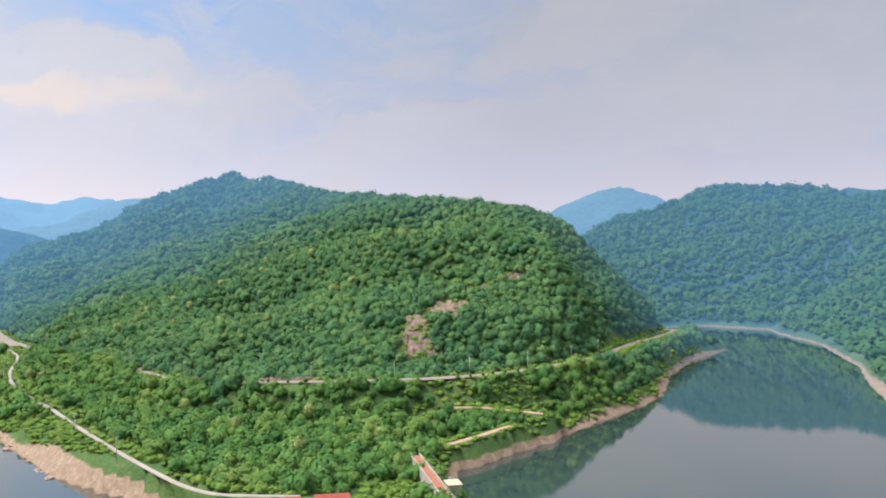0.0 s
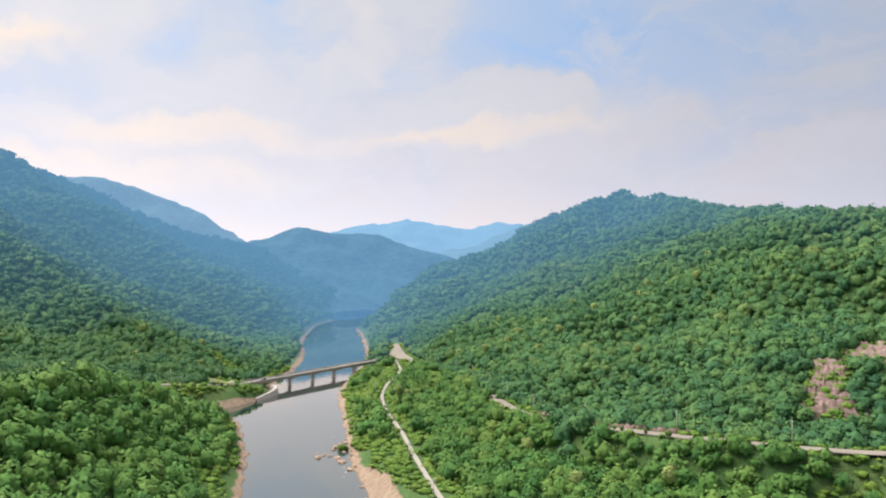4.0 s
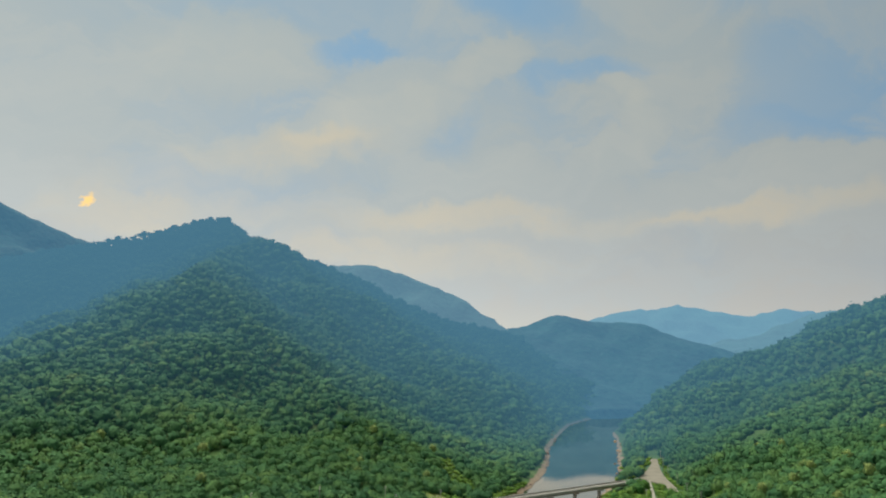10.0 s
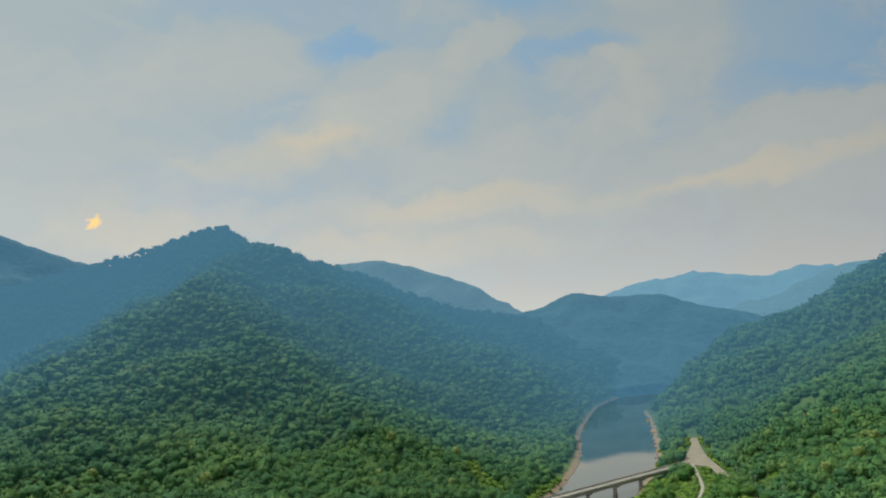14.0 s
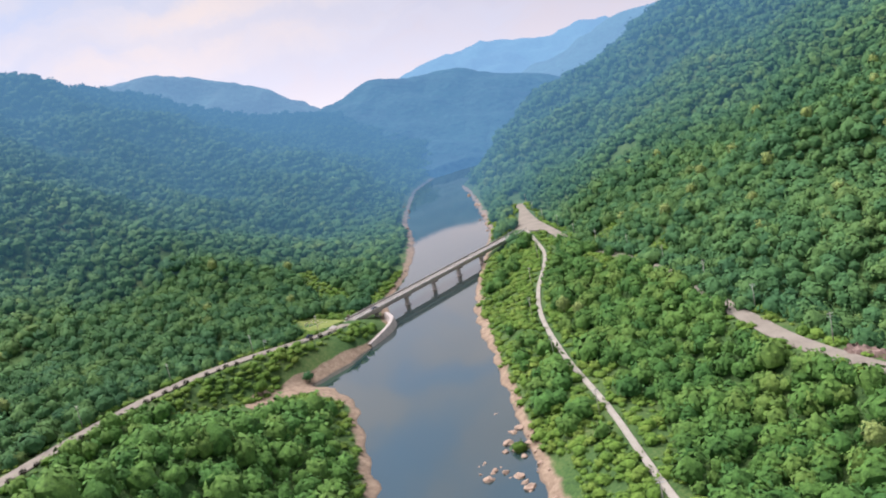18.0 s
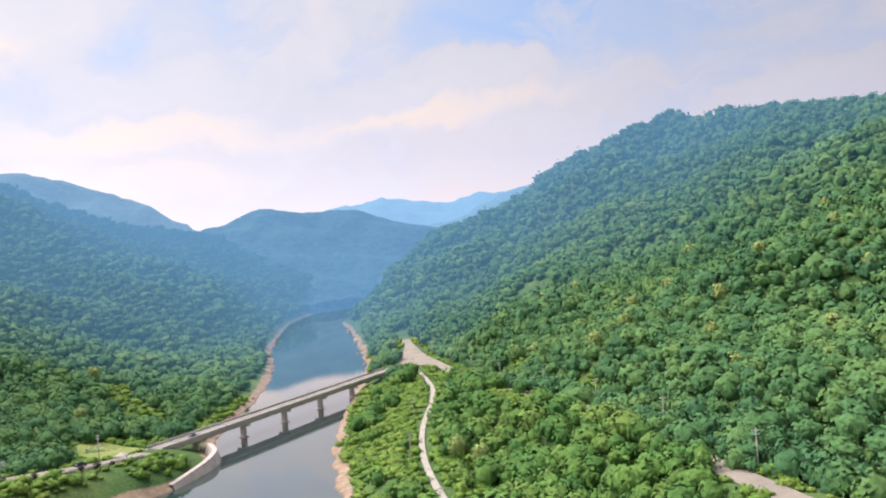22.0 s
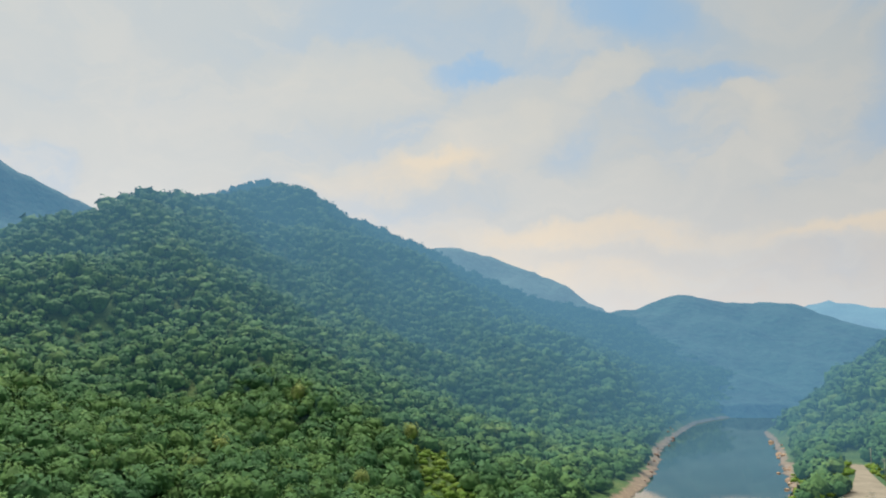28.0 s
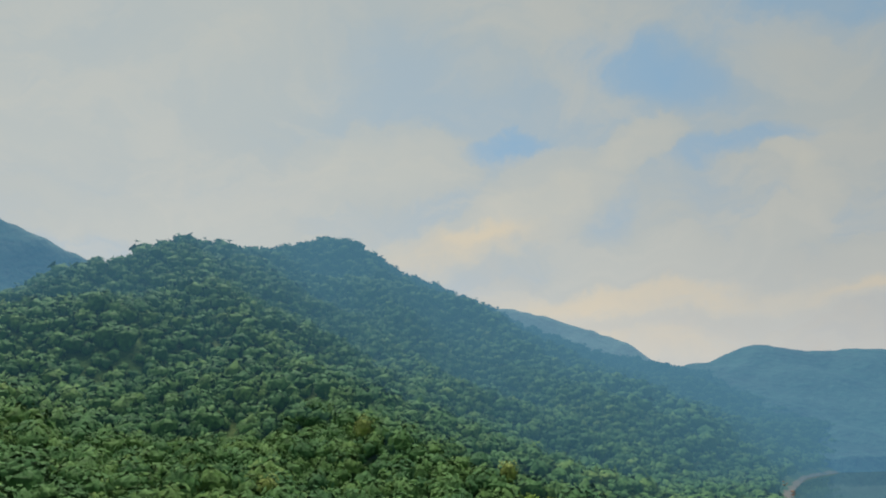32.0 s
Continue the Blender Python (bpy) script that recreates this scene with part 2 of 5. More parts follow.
# the next two carry painted haze: blue emission mixed over the leaf colour
HAZED_WOODS = leaves("hazed_leaves", GREENS, haze_depth=500.0, soft=0.75, vary=0.40)
HAZED_LAKESIDE = leaves("hazed_lakeside_leaves", [(q, (c[0] * 0.60, c[1] * 0.66, c[2] * 0.70)) for q, c in GREENS], haze_depth=900.0, soft=0.5, vary=0.3)
BUSH = leaves("bush_leaves", [(0.0, (0.085, 0.170, 0.030)), (0.5, (0.125, 0.220, 0.036)), (1.0, (0.19, 0.25, 0.05))], 0.03)
KNOLL = leaves("knoll_leaves", [(0.0, (0.050, 0.138, 0.042)), (0.3, (0.076, 0.182, 0.045)), (0.6, (0.112, 0.226, 0.050)), (1.0, (0.19, 0.28, 0.070))], 0.02)
YELLOW = leaves("flowering_leaves", [(0.0, (0.26, 0.34, 0.10)), (1.0, (0.40, 0.46, 0.18))], 0.05)
DARKBUSH = leaves("dark_shrub_leaves", [(0.0, (0.035, 0.050, 0.028)), (1.0, (0.075, 0.055, 0.040))], 0.05)


def ground_look(n):
    p = place_of(n)
    mix1 = n.noise(p, 0.03, 5.0)
    fine = n.noise(p, 0.9, 5.0, 0.65)
    grass = n.ramp(n.math("ADD", n.math("MULTIPLY", mix1, 0.45), n.math("MULTIPLY", fine, 0.55)),
                   [(0.32, (0.030, 0.068, 0.024)), (0.50, (0.068, 0.128, 0.036)), (0.60, (0.115, 0.160, 0.050)), (0.72, (0.19, 0.19, 0.085))])
    rock = n.ramp(n.noise(p, 0.35, 6.0, 0.7), [(0.30, (0.19, 0.135, 0.095)), (0.55, (0.30, 0.222, 0.155)), (0.75, (0.41, 0.325, 0.24))])
    height = n.node("ShaderNodeSeparateXYZ", i0=p).outputs[2]
    wide = n.node("ShaderNodeSeparateXYZ", i0=p).outputs[0]
    flats = n.node("ShaderNodeVectorMath", operation="DISTANCE", i0=p, i1=(24.0, 66.0, 0.0)).outputs["Value"]
    cove = n.node("ShaderNodeVectorMath", operation="DISTANCE", i0=p, i1=(-99.0 * M, 213.0 * M, 0.0)).outputs["Value"]
    beach = n.math("ADD", n.math("ADD", n.range(cove, 46.0, 24.0, 0.0, 2.6), n.range(wide, 118 * M, 135 * M, 0.0, 1.8)), n.range(flats, 78.0, 34.0, 0.0, 5.2))
    beach = n.math("ADD", beach, n.range(wide, 540.0, 580.0, 0.0, -2.3))
    for spot, reach in (((-133.0, 258.0, 3.0), 15.0), ((-146.0, 238.0, 4.0), 15.0), ((-159.0, 216.0, 6.0), 14.0)):
        near = n.node("ShaderNodeVectorMath", operation="DISTANCE", i0=p, i1=spot).outputs["Value"]
        beach = n.math("ADD", beach, n.range(near, reach, reach * 0.5, 0.0, 9.0))
    bare = n.range(n.math("ADD", n.math("SUBTRACT", height, beach), n.math("MULTIPLY", n.math("SUBTRACT", n.noise(p, 0.12, 4.0), 0.5), 3.0)), 2.5, 1.6)
    wet = n.range(height, 0.5, 0.1)
    rock = n.mix(n.math("MULTIPLY", wet, 0.5), rock, (0.09, 0.07, 0.055, 1))
    face = surface(n, n.mix(bare, grass, rock), 0.9, 0.0, n.math("ADD", fine, n.noise(p, 0.25, 3.0)), 0.5, 0.15)
    # the same haze emission is painted over the farther ground
    return paint_haze(n, p, face, 500.0, HAZE_TINT)


GROUND = material("ground", ground_look)


def water_look(n):
    p = place_of(n)
    ripple = n.math("ADD", n.noise(p, 0.6, 3.0), n.math("MULTIPLY", n.noise(p, 0.05, 2.0), 2.0))
    bump = n.node("ShaderNodeBump", Strength=0.022, Distance=0.3, Height=ripple).outputs[0]
    tone = n.ramp(n.noise(p, 0.006, 3.0), [(0.3, (0.022, 0.046, 0.052)), (0.7, (0.036, 0.060, 0.060))])
    body = n.node("ShaderNodeBsdfDiffuse", Color=tone, Normal=bump).outputs[0]
    shine = n.node("ShaderNodeBsdfGlossy", Color=(0.93, 0.88, 0.81, 1), Roughness=0.03, Normal=bump).outputs[0]
    share = n.math("MINIMUM", n.math("ADD", n.math("MULTIPLY", n.node("ShaderNodeFresnel", IOR=1.333, Normal=bump).outputs[0], 1.6), 0.13), 0.96)
    return n.node("ShaderNodeMixShader", i0=share, i1=body, i2=shine).outputs[0]


WATER = material("lake_water", water_look)
CONCRETE = plain("concrete", (0.30, 0.27, 0.24), (0.47, 0.43, 0.38), 0.25, 0.85)
PIER = plain("pier_concrete", (0.34, 0.30, 0.27), (0.50, 0.44, 0.40), 0.3, 0.85)
ASPHALT = plain("worn_asphalt", (0.17, 0.152, 0.137), (0.26, 0.235, 0.21), 0.12, 0.9)
PALE_ROAD = plain("pale_worn_asphalt", (0.195, 0.168, 0.135), (0.29, 0.255, 0.205), 0.12, 0.9)
TRACK = plain("pale_concrete_track", (0.27, 0.245, 0.20), (0.39, 0.355, 0.30), 0.2, 0.9)
PATH = plain("bare_earth", (0.33, 0.22, 0.14), (0.46, 0.34, 0.23), 0.2, 0.95)
ROCK = plain("pinkish_rock", (0.14, 0.095, 0.08), (0.31, 0.22, 0.185), 0.18, 0.9, height=0.3, fine=4.0)
PAINT = plain("road_paint", (0.62, 0.58, 0.50), (0.78, 0.75, 0.68), 0.5, 0.7)
STEEL = plain("galvanised_steel", (0.40, 0.41, 0.42), (0.55, 0.56, 0.57), 1.0, 0.5, 0.6)
WOOD = plain("bark", (0.10, 0.07, 0.05), (0.20, 0.15, 0.11), 1.0, 0.9)
REDROOF = plain("red_sheet_roof", (0.26, 0.05, 0.035), (0.36, 0.08, 0.05), 0.6, 0.55)
WALL = plain("cream_wall", (0.62, 0.56, 0.46), (0.74, 0.69, 0.60), 0.6, 0.8)
OCHRE = plain("pale_ochre_render", (0.42, 0.38, 0.26), (0.53, 0.49, 0.35), 0.6, 0.8)
RUST = plain("rust_red_paint", (0.28, 0.105, 0.06), (0.40, 0.17, 0.095), 0.5, 0.7)
GLASS = plain("dark_glass", (0.02, 0.025, 0.03), (0.04, 0.05, 0.06), 1.0, 0.08)
CARPAINT = plain("dark_blue_car_paint", (0.03, 0.04, 0.07), (0.05, 0.06, 0.09), 1.0, 0.25, 0.3)
RUBBER = plain("black_rubber", (0.015, 0.015, 0.015), (0.03, 0.03, 0.03), 2.0, 0.9)
MEADOW = plain("mown_meadow", (0.13, 0.18, 0.04), (0.24, 0.26, 0.07), 0.2, 0.95, height=0.1)
MUD = plain("dry_mud", (0.32, 0.22, 0.16), (0.44, 0.33, 0.25), 0.08, 0.95, height=0.1)


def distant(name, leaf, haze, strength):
    """Wooded slopes kilometres off; the evening haze is painted on as even blue emission."""
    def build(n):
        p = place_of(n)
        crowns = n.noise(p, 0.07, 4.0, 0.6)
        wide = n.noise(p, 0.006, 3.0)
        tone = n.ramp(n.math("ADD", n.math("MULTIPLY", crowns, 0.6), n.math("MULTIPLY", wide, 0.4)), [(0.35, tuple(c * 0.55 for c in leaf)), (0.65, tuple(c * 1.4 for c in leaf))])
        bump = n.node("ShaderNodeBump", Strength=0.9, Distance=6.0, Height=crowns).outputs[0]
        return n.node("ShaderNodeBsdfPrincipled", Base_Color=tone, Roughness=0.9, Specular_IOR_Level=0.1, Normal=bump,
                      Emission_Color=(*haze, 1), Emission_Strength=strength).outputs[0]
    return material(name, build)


# ---- shape of the land ----
# plan points placed to fit the camera's view, scaled to metres
def fitted_plan(points):
    return np.array(points, float) * M


RIVER = fitted_plan([(140, -900), (135, -300), (115, -110), (80, -45), (45, 8), (26, 34), (10, 58), (-5, 97), (-20, 150), (-34, 205), (-45, 245), (-53, 280),
                (-58, 320), (-63, 390), (-70, 467), (-82, 525), (-101, 611), (-118, 685), (-138, 755), (-138, 800), (-95, 880), (-30, 950), (60, 1010), (300, 1100),
                (300, 1330), (100, 1290), (-60, 1230), (-140, 1150), (-180, 1030), (-198, 900), (-199, 800), (-180, 690), (-155, 570), (-130, 490), (-117, 430),
                (-108, 372), (-106, 325), (-96, 285), (-92, 268), (-95, 242), (-103, 222), (-108, 210), (-96, 203), (-84, 188), (-68, 152), (-56, 121), (-40, 70), (-26, 42)])
RIVER = np.vstack([RIVER, fitted_plan([(-8, -20), (0, -100), (0, -300), (-10, -900)])])
LAKE = fitted_plan([(200, -900), (420, -900), (420, -400), (380, -200), (360, -80), (377, -11), (428, 43), (493, 101), (567, 192), (592, 255), (615, 287), (584, 340),
               (480, 335), (440, 300), (445, 250), (470, 222), (475, 199), (412, 169), (358, 130), (307, 79), (282, 63), (237, 42), (199, 24), (168, 11), (144, 3),
               (138, -12), (133, -45), (150, -120), (170, -300)])

# crest lines: x, y, height, reach of the slope
CREST_A = np.array([(-66, 1272, 75, 300), (6, 1200, 97, 325), (98, 1095, 142, 375), (162, 1025, 180, 412), (228, 970, 203, 437), (244, 962, 212, 437), (260, 945, 203, 437), (294, 850, 186, 437), (300, 742, 172, 412), (322, 621, 155, 400), (332, 492, 146, 375), (366, 345, 134, 350), (388, 321, 126, 337), (410, 309, 110, 300), (454, 298, 96, 250), (508, 291, 76, 200), (535, 289, 52, 130), (578, 258, 7, 50)], float)
CREST_SPUR = np.array([(-655, 646, 182, 380), (-560, 530, 160, 300), (-470, 490, 118, 240), (-370, 460, 74, 190), (-280, 430, 36, 130)], float)
CREST_WEST = np.array([(-596, 555, 156, 362), (-544, 442, 121, 362), (-525, 350, 88, 375), (-525, 225, 66, 375), (-537, 62, 58, 375), (-562, -250, 75, 400), (-625, -750, 137, 437)], float)
CREST_PEAK = np.array([(-1400, 760, 214, 525), (-1250, 925, 270, 540), (-1135, 1055, 322, 550), (-1100, 1072, 338, 550), (-1055, 1078, 343, 550), (-1005, 1070, 342, 550), (-970, 1052, 324, 550), (-875, 962, 288, 550), (-740, 856, 246, 540), (-706, 742, 219, 475), (-655, 646, 187, 430), (-596, 555, 160, 380)], float)
CREST_NOSE = np.array([(-740, 856, 240, 540), (-746, 972, 232, 540), (-759, 1061, 236, 540), (-755, 1112, 228, 525), (-742, 1185, 221, 512), (-711, 1208, 202, 500), (-600, 1312, 150, 450), (-550, 1438, 138, 425)], float)
CREST_NEAR = fitted_plan([(-86, 176, 14, 30), (-92, 120, 26, 55), (-92, 50, 34, 70), (-90, -60, 42, 85), (-95, -200, 50, 100), (-100, -700, 55, 110)])
CREST_EAST = np.array([(800, 737, 105, 325), (902, 712, 152, 400), (985, 674, 186, 450), (1035, 625, 184, 462), (1124, 525, 184, 487), (1200, 312, 188, 537), (1162, 0, 188, 575), (1125, -500, 188, 575)], float)
CREST_SOUTH = fitted_plan([(-520, -1000, 130, 400), (0, -1400, 150, 420), (600, -1300, 150, 420), (900, -600, 150, 420)])
NEAR_LAND = (CREST_A, CREST_SPUR, CREST_WEST, CREST_PEAK, CREST_NOSE, CREST_NEAR, CREST_EAST, CREST_SOUTH)

# roads: x, y, height
ROAD_HILL = np.array([(-74, 690, 10), (-64, 640, 10), (-55, 596, 9.5), (-44, 548, 9.5), (-24, 482, 10.5), (-6, 420, 12), (22, 348, 17), (42, 284, 21), (53, 240, 21.5), (61, 210, 22), (71, 178, 22.5), (89, 142, 24.5), (116, 114, 27.5), (140, 98, 28.5), (158, 91, 28.8), (180, 83, 28.8), (210, 78, 28.6), (252, 82, 28), (292, 94, 27.5), (345, 120, 26), (395, 160, 24), (440, 196, 22), (486, 226, 20.5), (525, 252, 20), (545, 270, 19.5), (540, 284, 19)], float)
ROAD_WEST = np.array([(-137, 330, 9), (-143, 308, 11.5), (-155, 287, 14.5), (-169, 265, 17.5), (-182, 243, 19.5), (-194, 213, 21), (-203, 175, 22), (-210, 130, 22.5), (-215, 60, 22.5), (-221, -50, 21.5), (-229, -175, 23), (-239, -375, 25), (-256, -650, 27)], float)
ROAD_TRACK = np.array([(-47, 513, 9), (-37, 470, 9.2), (-28, 425, 9.4), (-26, 385, 9.5), (-26, 335, 9.6), (-21, 285, 9.8), (-8, 228, 10), (8, 175, 10.2), (20, 128, 10.5), (37, 66, 11), (50, 24, 11.2), (60, -4, 11.2), (70, -20, 11.2), (84, -29, 11.2), (98, -36, 11.2)], float)
JUNCTION = np.array([(-53, 520, 8.9), (-48, 545, 9.3), (-54, 590, 9.9)], float)
PATH_LOW = fitted_plan([(144, 9, 8), (160, 14, 8.5), (179, 22, 9)])
PATH_UP = fitted_plan([(160, 47, 13), (175, 44, 12.5), (190, 37, 11), (200, 31, 10)])
BRIDGE_W, BRIDGE_E, DECK = Vector((-136.5, 341.0, 8.3)), Vector((-53.5, 518.0, 8.3)), 8.3


def along(px, py, line):
    """For points: distance to a polyline, and its further columns there."""
    best = np.full(px.shape, 1e9)
    rest = [np.zeros(px.shape) for _ in range(line.shape[1] - 2)]
    for a, b in zip(line[:-1], line[1:]):
        dx, dy = b[0] - a[0], b[1] - a[1]
        t = np.clip(((px - a[0]) * dx + (py - a[1]) * dy) / (dx * dx + dy * dy + 1e-9), 0, 1)
        d = np.hypot(px - a[0] - t * dx, py - a[1] - t * dy)
        hit = d < best
        best = np.where(hit, d, best)
        for k in range(len(rest)):
            rest[k] = np.where(hit, a[k + 2] + t * (b[k + 2] - a[k + 2]), rest[k])
    return best, rest


def shore(px, py, ring):
    """Distance to the water's edge, negative over water."""
    best, _ = along(px, py, np.vstack([ring, ring[:1]]))
    inside = np.zeros(px.shape, bool)
    for a, b in zip(ring, np.roll(ring, -1, 0)):
        cross = (a[1] > py) != (b[1] > py)
        inside ^= cross & (px < (b[0] - a[0]) * (py - a[1]) / (b[1] - a[1] + 1e-12) + a[0])
    return np.where(inside, -best, best)


def waves(px, py, size, seed):
    """Smooth irregular swell between -1 and 1, summed from turned sines."""
    r = random.Random(seed)
    out = np.zeros(px.shape)
    for _ in range(7):
        a, k, ph = r.uniform(0, 6.283), r.uniform(0.6, 1.7) * 6.283 / size, r.uniform(0, 6.283)
        out += np.sin((px * math.cos(a) + py * math.sin(a)) * k + ph)
    return out / 4.0


def ridge_height(px, py, crests, power=1.2):
    """Slopes falling from crest lines; each stretch of a crest is a tent, the highest counts."""
    total = np.zeros(px.shape)
    swell, ripple = waves(px, py, 190, 5) * 24, waves(px, py, 75, 9) * 8
    for c in crests:
        best = np.zeros(px.shape)
        for a, b in zip(c[:-1], c[1:]):
            d, (z, w) = along(px, py, np.array([a, b]))
            d = d + swell * np.clip(d / 60, 0, 1) + ripple * np.clip(d / 40, 0, 1)
            best = np.maximum(best, z * np.clip(1 - np.maximum(d, 0) / w, 0, 1) ** power)
        total = (total ** 8 + best ** 8) ** 0.125
    return total


def land(px, py):
    px, py = np.asarray(px, float), np.asarray(py, float)
    edge = np.minimum(shore(px, py, RIVER), shore(px, py, LAKE))
    edge = edge + waves(px, py, 26, 3) * 2.0
    bank = np.where(edge < 0, np.maximum(edge * 0.5, -6.0), np.minimum(edge * 0.42, 3.0) + np.clip(edge - 7, 0, 60) * 0.10)
    foot = 62 + 48 * np.clip((px - 330) / 70, 0, 1)
    hills = ridge_height(px, py, NEAR_LAND) * np.clip((edge - 4) / foot, 0, 1) ** 0.85
    z = bank + hills + waves(px, py, 42, 11) * 0.5 * np.clip(edge / 30, 0, 1)
    for line, half in ((ROAD_HILL, 5.0), (ROAD_WEST, 5.5), (ROAD_TRACK, 4.5), (PATH_LOW, 2.0), (PATH_UP, 2.0), (JUNCTION, 7.0)):
        d, (rz,) = along(px, py, line)
        k = np.clip((d - half) / (16 + half), 0, 1)
        z = np.where(edge > -1, (rz - 0.25) * (1 - k * k * (3 - 2 * k)) + z * (k * k * (3 - 2 * k)), z)
    return z


def land_at(x, y):
    return float(land(np.array([x]), np.array([y]))[0])


# ---- building helpers ----
def part(name, bm, mat, parent=None, label="", smooth=False):
    """Links a bmesh as one mesh object, under a thing or a part."""
    me = bpy.data.meshes.new(name)
    bm.to_mesh(me)
    bm.free()
    if smooth:
        for f in me.polygons:
            f.use_smooth = True
    me.materials.append(mat)
    ob = new(name, me)
    if parent is not None:
        ob.parent = parent
    return tagged(ob, label)


def raw(name, verts, faces, mat, smooth=True, tone=None, outward=None):
    """A mesh from numpy arrays of corners and of equal-sided faces."""
    me = bpy.data.meshes.new(name)
    n = faces.shape[1]
    me.vertices.add(len(verts))
    me.vertices.foreach_set("co", np.ascontiguousarray(verts, np.float32).ravel())
    me.loops.add(faces.size)
    me.loops.foreach_set("vertex_index", np.ascontiguousarray(faces, np.int32).ravel())
    me.polygons.add(len(faces))
    me.polygons.foreach_set("loop_start", np.arange(0, faces.size, n, dtype=np.int32))
    me.polygons.foreach_set("use_smooth", np.full(len(faces), smooth))
    me.update(calc_edges=True)
    if tone is not None:
        me.attributes.new("tone", "FLOAT", "POINT").data.foreach_set("value", np.ascontiguousarray(tone, np.float32))
    if outward is not None:
        me.attributes.new("outward", "FLOAT_VECTOR", "POINT").data.foreach_set("vector", np.ascontiguousarray(outward, np.float32).ravel())
    me.materials.append(mat)
    return new(name, me)


def box(bm, x0, y0, z0, x1, y1, z1, bevel=0.0):
    got = bmesh.ops.create_cube(bm, size=1, matrix=Matrix.Translation(((x0 + x1) / 2, (y0 + y1) / 2, (z0 + z1) / 2)) @ Matrix.Diagonal((x1 - x0, y1 - y0, z1 - z0, 1)))
    if bevel:
        edges = {e for v in got["verts"] for e in v.link_edges}
        bmesh.ops.bevel(bm, geom=list(edges), offset=bevel, segments=1, affect="EDGES")
    return bm


def rod(bm, a, b, r0, r1=None, sides=8):
    a, b = Vector(a), Vector(b)
    m = Matrix.Translation((a + b) / 2) @ (b - a).to_track_quat("Z", "Y").to_matrix().to_4x4()
    bmesh.ops.create_cone(bm, cap_ends=True, segments=sides, radius1=r0, radius2=r0 if r1 is None else r1, depth=(b - a).length, matrix=m)
    return bm


def thing(name, label, category, group="", m=None, kind=""):
    ob = new(name)
    ob.empty_display_size = 0.5
    if m is not None:
        ob.matrix_basis = m
    return tagged(ob, label, category, group, kind)


def ribbon(line, half, lift=0.0, step=4.0, offset=0.0):
    """Corners and faces of a strip that follows a line of x, y, z, smoothed."""
    pts = []
    n = len(line)
    for i in range(n - 1):
        p0, p1, p2, p3 = line[max(i - 1, 0)], line[i], line[i + 1], line[min(i + 2, n - 1)]
        k = max(2, int(np.hypot(*(p2 - p1)[:2]) / step))
        for j in range(k):
            t = j / k
            pts.append(0.5 * (2 * p1 + (p2 - p0) * t + (2 * p0 - 5 * p1 + 4 * p2 - p3) * t * t + (3 * p1 - p0 - 3 * p2 + p3) * t ** 3))
    pts.append(line[-1])
    pts = np.array(pts)
    d = np.gradient(pts[:, :2], axis=0)
    d /= np.linalg.norm(d, axis=1)[:, None] + 1e-9
    side = np.stack([-d[:, 1], d[:, 0]], 1)
    return pts, side, offset, half, lift


def strip_mesh(name, line, half, mat, lift=0.0, thick=0.35, offset=0.0, step=4.0):
    pts, side, *_ = ribbon(line, half, step=step)
    mid = pts[:, :2] + side * offset
    l, r = mid + side * half, mid - side * half
    z = pts[:, 2] + lift
    k = len(pts)
    v = np.vstack([np.column_stack([l, z]), np.column_stack([r, z]), np.column_stack([l + side * 0.25, z - thick]), np.column_stack([r - side * 0.25, z - thick])])
    f = []
    for i in range(k - 1):
        f += [(i, k + i, k + i + 1, i + 1), (2 * k + i, i, i + 1, 2 * k + i + 1), (k + i, 3 * k + i, 3 * k + i + 1, k + i + 1)]
    return raw(name, v, np.array(f), mat, False)

# ---- the ground, one sheet to the horizon ----
def stretched(lo, hi, a, b, fine, growth):
    """Grid lines: even between a and b, ever wider outside."""
    xs = list(np.arange(a, b + 0.01, fine))
    s = fine
    while xs[-1] < hi:
        s *= growth
        xs.append(xs[-1] + s)
    s = fine
    while xs[0] > lo:
        s *= growth
        xs.insert(0, xs[0] - s)
    return np.array(xs)


def sheet(name, xs, ys, height, mat):
    gx, gy = np.meshgrid(xs, ys)
    gz = height(gx, gy)
    v = np.column_stack([gx.ravel(), gy.ravel(), gz.ravel()])
    w, h = len(xs), len(ys)
    i = (np.arange(h - 1)[:, None] * w + np.arange(w - 1)[None]).ravel()
    return raw(name, v, np.column_stack([i, i + 1, i + w + 1, i + w]), mat)


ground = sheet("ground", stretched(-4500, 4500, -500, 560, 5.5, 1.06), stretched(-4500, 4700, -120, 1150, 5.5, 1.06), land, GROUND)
tagged(ground, "grassy ground with bare reddish rocky shores round the water", "ground", kind="structure")
bm = bmesh.new()
bmesh.ops.create_grid(bm, x_segments=1, y_segments=1, size=1600, matrix=Matrix.Translation((200, 300, 0)))
water = part("water", bm, WATER)
tagged(water, "calm dark blue-green reservoir water mirroring the evening sky", "water", kind="structure")

# ---- mountains in the distance: crest lines of x, y, height, reach ----
HUMP = np.array([(-700, 1450, 150, 475), (-550, 1475, 146, 475), (-460, 1622, 189, 525), (-365, 1686, 179, 525), (-258, 1705, 172, 525), (-158, 1800, 138, 475), (-75, 1845, 92, 425), (75, 1912, 50, 375)], float)
FAR_WEST = np.array([(-1250, 1312, 240, 475), (-1438, 1200, 290, 500), (-1562, 1000, 376, 525), (-1640, 880, 444, 560), (-1760, 700, 530, 590), (-1875, 562, 570, 600)], float)
